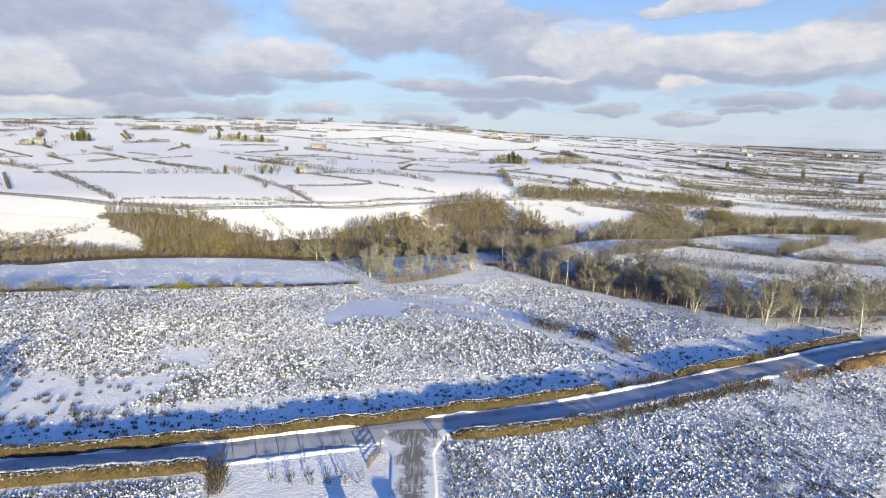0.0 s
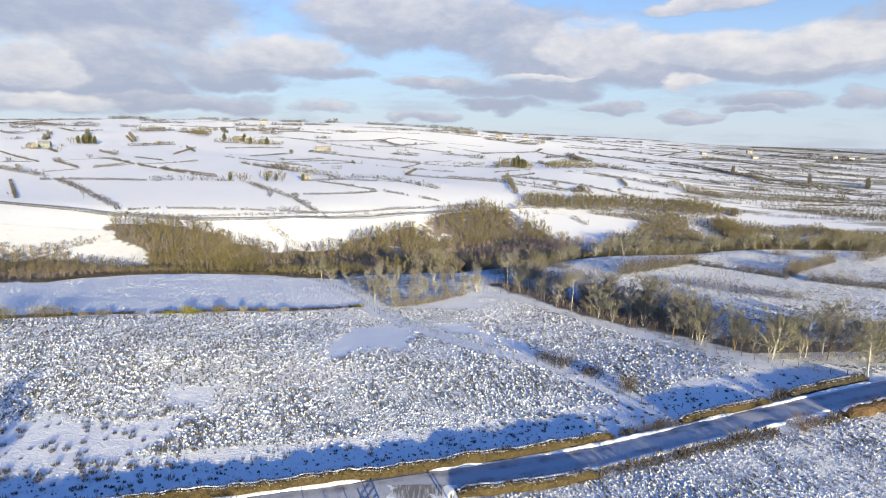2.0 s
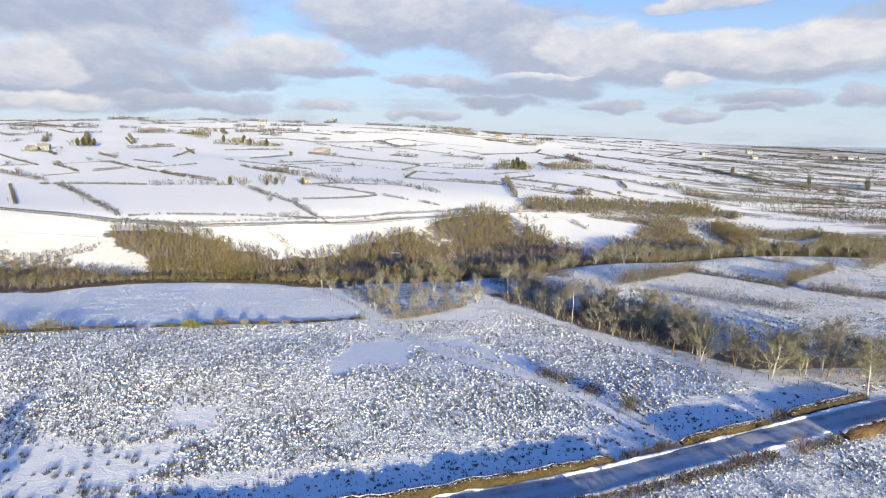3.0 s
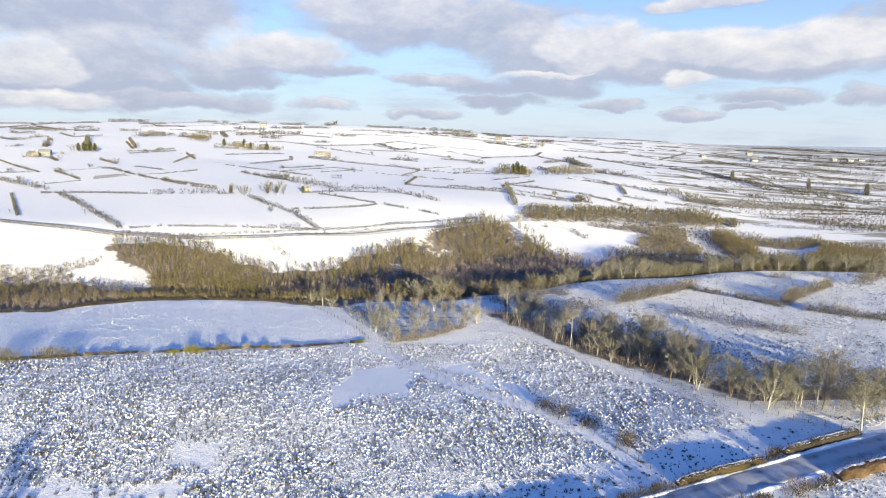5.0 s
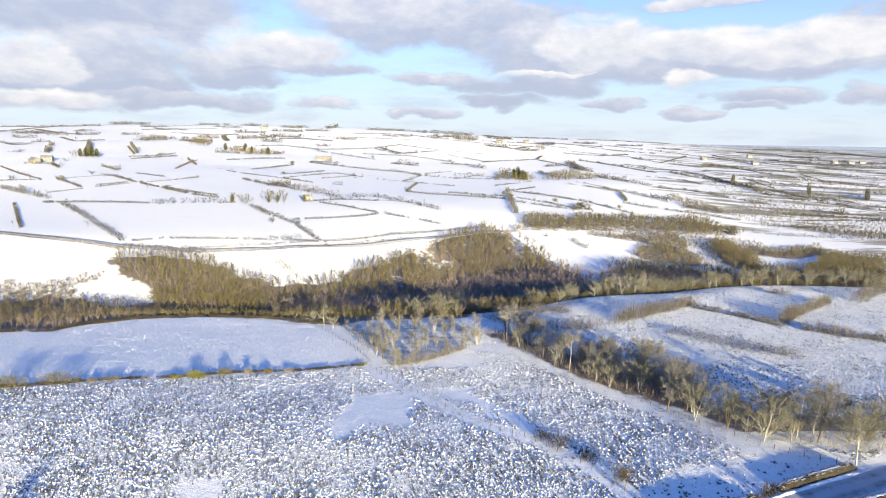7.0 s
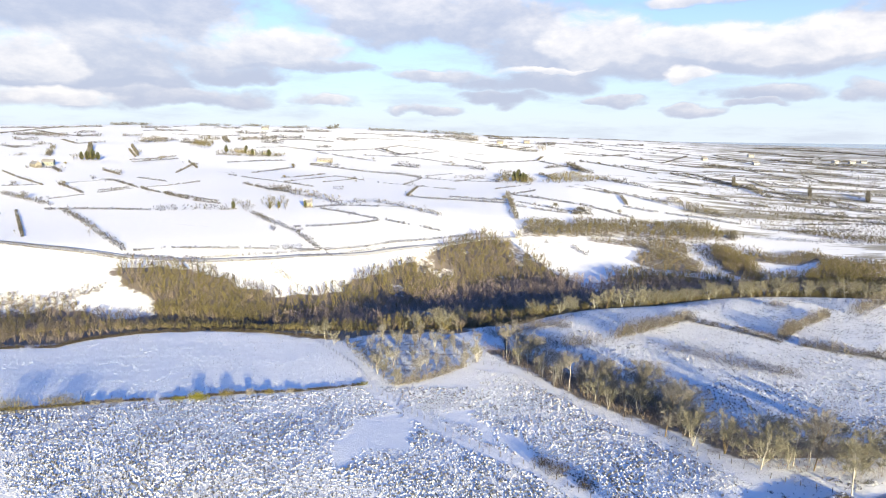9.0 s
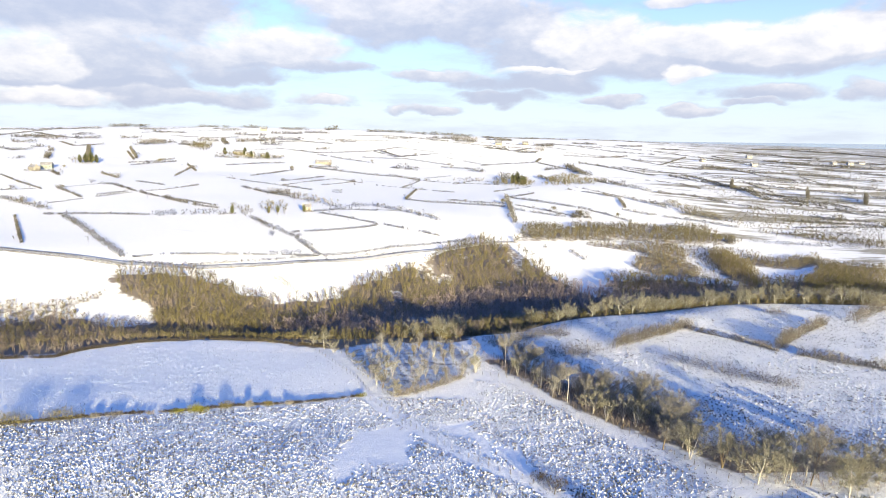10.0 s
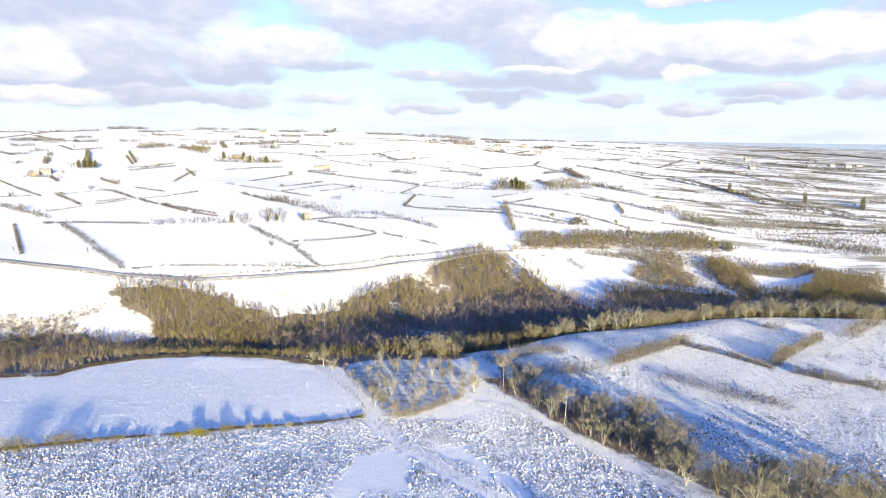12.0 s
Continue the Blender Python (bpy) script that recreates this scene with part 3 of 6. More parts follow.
def ribbon(name, line, width, lift, mat, label, category, step=1.0, across=9, flare=0.0):
    """A road laid on the land, slightly crowned, with skirts that go into the ground."""
    x, y, hx, hy, run = along(line, step)
    verts, marks = [], []
    width = width + flare * np.clip(1 - run / 6, 0, 1) ** 1.6
    offsets = np.r_[-0.5, np.linspace(-0.5, 0.5, across), 0.5]
    for k, o in enumerate(offsets):
        px, py = x - hy * o * width, y + hx * o * width
        skirt = k in (0, len(offsets) - 1)
        verts.append(np.stack([px, py, land(px, py) + (-0.3 if skirt else lift + 0.05 * (1 - 4 * o * o))], 1))
        marks.append(np.full(len(x), o + 0.5))
    n, m = len(x), len(offsets)
    idx = np.arange(n * m).reshape(m, n)
    quads = np.stack([idx[:-1, :-1], idx[:-1, 1:], idx[1:, 1:], idx[1:, :-1]], -1).reshape(-1, 4)
    me = mesh_of(name, np.concatenate(verts), quads, mat, True)
    me.attributes.new("across", "FLOAT", "POINT").data.foreach_set("value", np.concatenate(marks).astype(np.float32))
    return tagged(new(name, me), label, category, kind="structure")


ribbon("road", ROAD, 5.0, 0.05, ASPHALT, "wet asphalt country road with slush between wheel tracks", "road")
ribbon("lane", LANE_LINE, 4.8, 0.07, LANE, "muddy lane with tyre tracks through trodden snow", "lane", 0.5, 15, 6.0)
ribbon("far_road", FAR_ROAD, 5.0, 0.12, ASPHALT, "distant country road cleared of snow", "road", 2.0, 5)

sea = tagged(new("water", mesh_of("water", [(-9000, 2600, -5), (9000, 2600, -5), (9000, 4920, -5), (-9000, 4920, -5), (9000, 4920, -25), (-9000, 4920, -25)],
                                  [(0, 1, 2, 3), (3, 2, 4, 5)], SEA)), "calm blue sea along the horizon", "sea", kind="structure")


# ---- trees ----
def grow(seed, tall, stems, spread, start=0.25, twigs=2400, upright=0.7):
    """Trunk, limbs and boughs as tubes, and twigs as thin triangles."""
    r = np.random.default_rng(seed)
    wood, ends = Pile(), []
    for k in range(stems):
        turn = r.uniform(0, 6.28)
        lean = np.array([math.cos(turn), math.sin(turn), 0]) * (0.05 + 0.16 * (stems > 1)) * r.uniform(0.5, 1.2)
        high = tall * r.uniform(0.82, 0.98)
        t = np.linspace(0, 1, 7)
        bend = r.normal(0, 0.16, (7, 2)).cumsum(0) * np.linspace(0, 1, 7)[:, None]
        pts = np.stack([lean[0] * high * t + bend[:, 0], lean[1] * high * t + bend[:, 1], high * t - 0.25], 1)
        thick = 0.013 * tall / (1 + 0.35 * (stems > 1))
        wood.tube(pts, thick * (1 - t) ** 0.8 + 0.02, 6)
        for _ in range(17 if stems == 1 else 9):
            a = r.uniform(start, 0.92)
            root = np.array([np.interp(a, t, pts[:, i]) for i in range(3)])
            turn = r.uniform(0, 6.28)
            reach_out = 1.35 * spread * tall * r.uniform(0.6, 1.1) * (1.15 - 0.8 * abs(a - 0.45))
            rise = reach_out * r.uniform(0.45, 1.1)
            u = np.linspace(0, 1, 5)
            limb = root + np.stack([math.cos(turn) * reach_out * u, math.sin(turn) * reach_out * u, rise * u ** 1.3], 1)
            limb[1:] += r.normal(0, 0.1 * reach_out / 2, (4, 3))
            wood.tube(limb, 0.36 * thick * (1.1 - a) * (1 - u) + 0.016, 3)
            for b in r.uniform(0.25, 1.0, 7):
                root2 = np.array([np.interp(b, u, limb[:, i]) for i in range(3)])
                way2 = r.normal(0, 1, 3) + np.array([math.cos(turn), math.sin(turn), 0.9])
                way2 /= np.linalg.norm(way2)
                tip = root2 + way2 * tall * r.uniform(0.07, 0.14)
                ends += [(root2, tip)]
        ends += [(pts[-2], pts[-1])] * 3
    ends = np.array(ends)
    pick = r.integers(0, len(ends), twigs)
    f = r.uniform(0, 1.05, (len(pick), 1))
    base = ends[pick, 0] * (1 - f) + ends[pick, 1] * f
    way = r.normal(0, 1, (len(pick), 3)) + np.array([0, 0, upright]) + 0.8 * (ends[pick, 1] - ends[pick, 0]) / tall * 8
    way /= np.linalg.norm(way, axis=1, keepdims=True)
    tip = base + way * r.uniform(0.5, 1.4, (len(pick), 1)) * tall / 10
    base, tip = np.concatenate([base, ends[:, 0]]), np.concatenate([tip, ends[:, 1]])
    v, fc = spikes(base, tip, np.r_[r.uniform(0.024, 0.05, len(pick)), np.full(len(ends), 0.045)], r)
    return wood, v, fc


def tree_kind(seed, tall, stems, spread, bark, twig, label, start=0.25, twigs=2400, upright=0.7):
    thing = tagged(new("tree"), label, "tree", "bare winter trees")
    wood, v, f = grow(seed, tall, stems, spread, start, twigs, upright)
    part("trunk", wood.mesh("trunk", bark, True), thing, "pale bark trunk and limbs" if bark is BIRCH else "dark bark trunk and limbs")
    part("crown", mesh_of("crown", v, f, twig), thing, "fine leafless twigs")
    return thing


BARE = "leafless winter tree with pale trunk and fine olive-brown twigs"
SLIM = "clump of slender pale stems with fine grey winter twigs"
DARK = "leafless winter tree with dark bark and grey-brown twigs"
KINDS = [tree_kind(1, 10.0, 1, 0.22, BIRCH, CROWN, BARE), tree_kind(2, 6.6, 3, 0.42, BIRCH, CROWN, BARE, 0.14, 4000), tree_kind(3, 6.2, 2, 0.42, BIRCH, CROWN, BARE, 0.16, 3200),
         tree_kind(4, 9.5, 1, 0.27, BARK, GREY_TWIG, DARK), tree_kind(5, 8.0, 4, 0.22, BARK, CROWN, DARK), tree_kind(6, 11.0, 1, 0.17, BIRCH, GREY_TWIG, BARE, 0.4),
         tree_kind(7, 7.5, 4, 0.18, BIRCH, CROWN, SLIM, 0.35, 1700, 0.9), tree_kind(8, 8.5, 3, 0.16, BIRCH, GREY_TWIG, SLIM, 0.3, 1500, 0.9), tree_kind(9, 7.0, 6, 0.12, BARK, GREY_TWIG, SLIM, 0.3, 1400, 1.4)]
used = set()


def plant(x, y, kind, scale, turn):
    thing = KINDS[kind]
    m = Matrix.Translation((x, y, float(land(x, y)[0]) - 0.1)) @ Matrix.Rotation(turn, 4, "Z")
    if kind in used:
        thing = copy_thing(thing, m)
    else:
        used.add(kind)
        thing.matrix_basis = m
    thing.scale = (scale, scale, scale * rng.uniform(0.9, 1.1))
    return thing


def scatter(corners, spacing, r):
    """Plan points in a polygon, none closer than about the spacing."""
    c = np.array(corners)
    (x0, y0), (x1, y1) = c.min(0), c.max(0)
    gx, gy = np.meshgrid(np.arange(x0, x1, spacing), np.arange(y0, y1, spacing))
    gx = gx.ravel() + r.uniform(-0.48, 0.48, gx.size) * spacing
    gy = gy.ravel() + r.uniform(-0.48, 0.48, gy.size) * spacing
    keep = inside(gx, gy, corners)
    return gx[keep], gy[keep]


# single trees by the road and along the plateau
for x, y, kind, size in ((51.6, 116.5, 1, 1.0), (60.5, 106.2, 1, 1.12), (67.4, 107.5, 0, 0.8), (70.2, 105.4, 3, 0.85), (72.0, 97.3, 0, 0.95), (76.5, 103.5, 2, 0.85),
                         (81, 108, 4, 0.8), (64.5, 110.5, 2, 0.8), (56.5, 112.5, 4, 0.85), (75, 112, 3, 0.75), (86, 104, 1, 0.8), (71, 116, 4, 0.7), (47.5, 121, 3, 0.95)):
    plant(x, y, kind, 1.22 * size, rng.uniform(0, 6.28))
for x, y in zip(*scatter(TREE_LINE, 4.0, rng)):
    plant(x, y, int(rng.choice([6, 7, 8, 6, 7, 1, 5])), rng.uniform(0.8, 1.1), rng.uniform(0, 6.28))
for x, y in zip(*scatter(ROAD_TREES, 5.2, rng)):
    plant(x, y, int(rng.choice([2, 8, 6, 7, 3])), rng.uniform(0.65, 0.95), rng.uniform(0, 6.28))
for x, y in zip(*scatter(CORNER, 6.6, rng)):
    plant(x, y, int(rng.choice([6, 7, 6, 7, 8])), rng.uniform(0.5, 0.85), rng.uniform(0, 6.28))
# unseen trees left of the view, added to throw shade across the rough field
for x, y, kind, size in ((-53, 45.5, 3, 0.95), (-47.5, 41.5, 4, 1.1), (-58, 43, 0, 0.9)):
    plant(x, y, kind, size, rng.uniform(0, 6.28))
# trees on the lip of the gorge, their heads over the edge
RIM = [(-12, 200), (2, 199)] + [(16, 257), (28, 254), (38, 224), (49, 226), (70, 227), (100, 245), (124, 245), (149, 247), (173, 247), (188, 247)]
x, y, hx, hy, _ = along(RIM, 4.6)
for k in range(len(x)):
    plant(x[k] + rng.normal(0, 1.3), y[k] + rng.uniform(-1, 3), int(rng.choice([1, 2, 1, 4])), rng.uniform(0.8, 1.1), rng.uniform(0, 6.28))
# trees at the end of the hedge bank above the left field
for x, y, size in ((-46.5, 197, 0.7), (-42, 193, 0.75), (-38, 188, 0.65), (-30, 178, 0.6), (-26, 170, 0.6), (-22, 164, 0.7), (-18, 157, 0.75), (-14, 151, 0.6)):
    plant(x, y, int(rng.choice([0, 2, 4])), size, rng.uniform(0, 6.28))


def thicket(name, label, spots, tall, twig, trunk, twigs, width, limbs=6):
    """Far woodland: many small trees joined. Each has a stem, limbs that fan upwards, and twigs along the limbs."""
    r = np.random.default_rng(len(spots[0]) + 31)
    x, y = spots
    n = len(x)
    foot = np.stack([x, y, land(x, y) - 0.2], 1)
    high = tall * r.uniform(0.75, 1.15, n) * (0.75 + 0.45 * lumps(x, y, 17, 71))
    fork = foot + np.stack([r.normal(0, 0.03, n) * high, r.normal(0, 0.03, n) * high, high * r.uniform(0.15, 0.34, n)], 1)
    of = np.repeat(np.arange(n), limbs)
    turn, lean = r.uniform(0, 6.28, len(of)), r.uniform(0.05, 0.5, len(of)) * r.uniform(0.75, 1.25, n)[of]
    crown_end = fork[of] + np.stack([np.cos(turn) * lean, np.sin(turn) * lean, r.uniform(0.42, 0.68, len(of)) * (1.12 - 0.9 * lean ** 1.5)], 1) * high[of][:, None]
    m = n * twigs
    pick = np.repeat(np.arange(n) * limbs, twigs) + r.integers(0, limbs, m)
    f = r.uniform(0.12, 1.0, (m, 1)) ** 0.7
    base = fork[of[pick]] * (1 - f) + crown_end[pick] * f
    way = crown_end[pick] - fork[of[pick]]
    way = way / np.linalg.norm(way, axis=1, keepdims=True) * 0.5 + r.normal(0, 0.8, (m, 3)) + (0, 0, 0.1)
    tip = base + way / np.linalg.norm(way, axis=1, keepdims=True) * (high[of[pick]] * r.uniform(0.06, 0.15, m))[:, None]
    v, fc = spikes(base, tip, width * r.uniform(0.4, 1.2, m), r)
    thing = tagged(new(name), label, "woodland", kind="stuff")
    part("crowns", mesh_of("crowns", v, fc, twig), thing)
    v1, f1 = spikes(foot, fork + (fork - foot) * 0.8, 0.04 * high, r)
    v2, f2 = spikes(fork[of] - 0.15 * (crown_end - fork[of]), crown_end, 0.013 * high[of], r)
    part("trunks", mesh_of("trunks", np.concatenate([v1, v2]), np.concatenate([f1, f2 + len(v1)]), trunk), thing)
    return thing


def ragged(corners, spacing, r):
    """Scattered points with broken edges and thin places."""
    x, y = scatter(corners, spacing, r)
    keep = np.minimum(soft_inside(x, y, corners, 22), 0.8) + 0.9 * (lumps(x, y, 13, 63) - 0.5) + 0.5 * (lumps(x, y, 5, 64) - 0.5) > 0.42
    return x[keep], y[keep]


px, py = scatter(GORGE, 2.85, rng)
low = (px < -26) & (py < 226)
thicket("undergrowth", "low brown brush down the valley side", (px[low], py[low]), 4.4, TWIG, LIMB, 90, 0.13)
px, py = px[~low], py[~low]
glade = (lumps(px, py, 14, 61) * 0.7 + lumps(px, py, 5, 62) * 0.3 > 0.68) & (py > 262) & (px > -30)
px, py = px[~glade], py[~glade]
# trees near the valley bottom take the twig colour tinted for shade
BOTTOM = [(-60, 212), (-34, 236), (-10, 258), (18, 285), (48, 295), (76, 286), (107, 288), (160, 300), (220, 298), (280, 300)]
deep = distance_to(px, py, BOTTOM) + rng.normal(0, 5, len(px)) < 19
pick = rng.uniform(0, 1, len(px)) < 0.72
thicket("woodland", "dense leafless wood of olive-brown trees on the valley side", (px[pick & ~deep], py[pick & ~deep]), np.where((px < -60) & (py > 235), 6.6, 7.4)[pick & ~deep], TWIG, LIMB, 98, 0.21)
# shade among the trees is put into this darker twig colour
thicket("woodland", "trees tinted dark purple-brown for shade among the valley wood", (px[~pick & ~deep], py[~pick & ~deep]), np.where((px < -60) & (py > 235), 6.2, 7.0)[~pick & ~deep], DUSK, LIMB, 105, 0.19)
thicket("woodland", "dense leafless trees tinted purple-grey for the shade of the valley bottom", (px[deep], py[deep]), 7.5, SHADED_TWIG, BARK, 110, 0.18)
thicket("woodland", "belt of olive-brown leafless trees below the hillside fields", ragged(BELT, 3.6, rng), 7.0, TWIG, LIMB, 70, 0.28)
thicket("woodland", "belt of dark leafless thorn trees below the hillside fields", ragged(BELT, 3.5, rng), 5.0, BRAMBLE, BARK, 50, 0.28)
for ring, spacing, tall in ((PATCH_A, 2.8, 3.4), (PATCH_B, 2.7, 6.4), (PATCH_C, 2.6, 4.4), (PATCH_D, 2.9, 6.5), (PATCH_E, 3.0, 4.4), (PATCH_F, 3.2, 3.6), (PATCH_G, 4.2, 3.2), (PATCH_H, 3.0, 5.0)):
    thicket("scrub", "olive-brown scrub and thorn between snowy slopes", ragged(ring, 0.85 * spacing, rng), tall, TWIG, BARK, 38, 0.27)
    thicket("scrub", "thorn bushes tinted dark for shade between snowy slopes", ragged(ring, 1.0 * spacing, rng), 0.8 * tall, DUSK, BARK, 36, 0.27)
thicket("scrub", "brown scrub with snow between on the valley side", scatter(LEFT_SCRUB, 2.9, rng), 3.2, TWIG, LIMB, 80, 0.2)
thicket("scrub", "dark thorn with snow between on the valley side", scatter(LEFT_SCRUB, 3.3, rng), 3.0, DUSK, BARK, 70, 0.2)
thicket("scrub", "dense brown thorn scrub in the glen", scatter(HOLLOW, 2.6, rng), 3.8, DUSK, BARK, 70, 0.14)
thicket("scrub", "olive-brown bushes among the thorn scrub of the glen", scatter(HOLLOW, 5.2, rng), 5.6, TWIG, LIMB, 100, 0.135)
def beside(line, step, lo, hi, r):
    """Points scattered along one side of a line."""
    x, y, hx, hy, _ = along(line, step)
    off = r.uniform(lo, hi, len(x))
    return x - hy * off, y + hx * off


GLEN = [(-152, 189), (-128, 199), (-100, 205), (-78, 209), (-58, 205), (-46, 199)]
thicket("undergrowth", "brown thorn brush along the lip of the glen", beside(GLEN, 0.7, 1, 7, rng), 3.2, TWIG, BARK, 80, 0.1)
thicket("undergrowth", "brush tinted purple-grey for the shade down the side of the glen", beside(GLEN, 0.5, 6, 18, rng), 3.0, SHADED_TWIG, BARK, 70, 0.12)
thicket("undergrowth", "olive-brown brush crowding the lip of the valley", beside(RIM, 0.45, -0.8, 4.0, rng), 3.2, TWIG, BARK, 80, 0.1)
thicket("undergrowth", "dark purple-brown brush under the line of pale trees", scatter(TREE_LINE, 1.4, rng), 3.4, DUSK, BARK, 66, 0.085)
SKIRT = [(20, 178), (29, 165), (40, 153), (52, 147), (62, 132), (71, 132), (64, 151), (48, 162), (36, 176)]
thicket("undergrowth", "thin grey brush spreading behind the pale trees", scatter(SKIRT, 2.3, rng), 2.3, DUSK, BARK, 60, 0.075)
thicket("undergrowth", "dark purple-brown brush under the roadside trees", scatter(ROAD_TREES, 1.6, rng), 2.6, DUSK, BARK, 60, 0.075)
thicket("undergrowth", "low brown brush among the birches", scatter(CORNER, 2.4, rng), 2.1, CROWN, LIMB, 70, 0.07)


# ---- hedges ----
def shrubs(line, tall, wide, step, twigs, width, r, ragged=0.35, stub=1.0):
    """Twigs of a run of shrubs along a line."""
    x, y, hx, hy, _ = along(line, step)
    n = len(x)
    keep = lumps(x, y, 9, 21) + 0.25 * r.uniform(-1, 1, n) > 0.14
    x, y = x[keep] + r.normal(0, 0.12 * wide, keep.sum()), y[keep] + r.normal(0, 0.12 * wide, keep.sum())
    if len(x) == 0:
        x, y = np.array([line[0][0]]), np.array([line[0][1]])
    n = len(x)
    high = tall * (1 + ragged * r.normal(0, 1, n)).clip(0.35, 1.9)
    of = np.repeat(np.arange(n), twigs)
    m = len(of)
    turn, out = r.uniform(0, 6.28, m), np.sqrt(r.uniform(0, 1, m)) * wide * 0.5
    f = r.uniform(-0.05, 0.7, m)
    bx, by = x[of] + np.cos(turn) * out, y[of] + np.sin(turn) * out
    base = np.stack([bx, by, land(bx, by) + f * high[of]], 1)
    way = np.stack([np.cos(turn) * r.uniform(0, 0.8, m), np.sin(turn) * r.uniform(0, 0.8, m), r.uniform(0.3, 1.2, m)], 1)
    tip = base + way / np.linalg.norm(way, axis=1, keepdims=True) * (stub * high[of] * r.uniform(0.3, 0.55, m))[:, None]
    return spikes(base, tip, width * r.uniform(0.5, 1.5, m), r)


HILL_LINES = []


def field_hedge(line, tall, wide):
    """A hedgerow between far fields."""
    HILL_LINES.append(line)
    far = line[0][1]
    step = min(max(0.6 * wide, far / 400), 4.0)
    v, f = shrubs(line, tall, wide, step, 34, max(0.15, 0.0007 * far) * (0.9 + 0.1 * wide), rng, 0.25, 0.55)
    kind = "tall overgrown" if tall > 4 else "low" if tall < 2 else "ragged"
    return tagged(new("hedge", mesh_of("hedge", v, f, FIELD_HEDGE)), kind + " leafless hedgerow between snowy hill fields", "hedge", "field hedgerows")


def rough_hedge(line, tall, wide):
    """An untrimmed hedgerow on the near side of the valley, with dead grass at its foot."""
    thing = tagged(new("hedge"), "untrimmed leafless hedgerow with dead grass at its foot", "hedge", "rough hedgerows")
    v, f = shrubs(line, tall, wide, 0.45 * max(1, wide / 3), 70, 0.07, rng, 0.5)
    tagged(part("twig_cover", mesh_of("twig_cover", v, f, HEDGE if line[0][1] < 100 else BRAMBLE), thing), kind="stuff")
    v, f = shrubs(line, min(0.4, tall * 0.35), wide * 1.1, 0.6, 10, 0.05, rng)
    tagged(part("dead_grass", mesh_of("dead_grass", v, f, RUSH), thing), kind="stuff")
    return thing


def shade_hedge(line, tall, wide):
    """A low hedge bank with snow drifted against it, its shade put into near-black twigs."""
    v, f = shrubs(line, tall, wide, 0.3, 60, 0.1, rng, 0.3)
    return tagged(new("hedge", mesh_of("hedge", v, f, STEM)), "low hedge bank edging a snowy field, near-black to draw its line of shade", "hedge", "rough hedgerows")


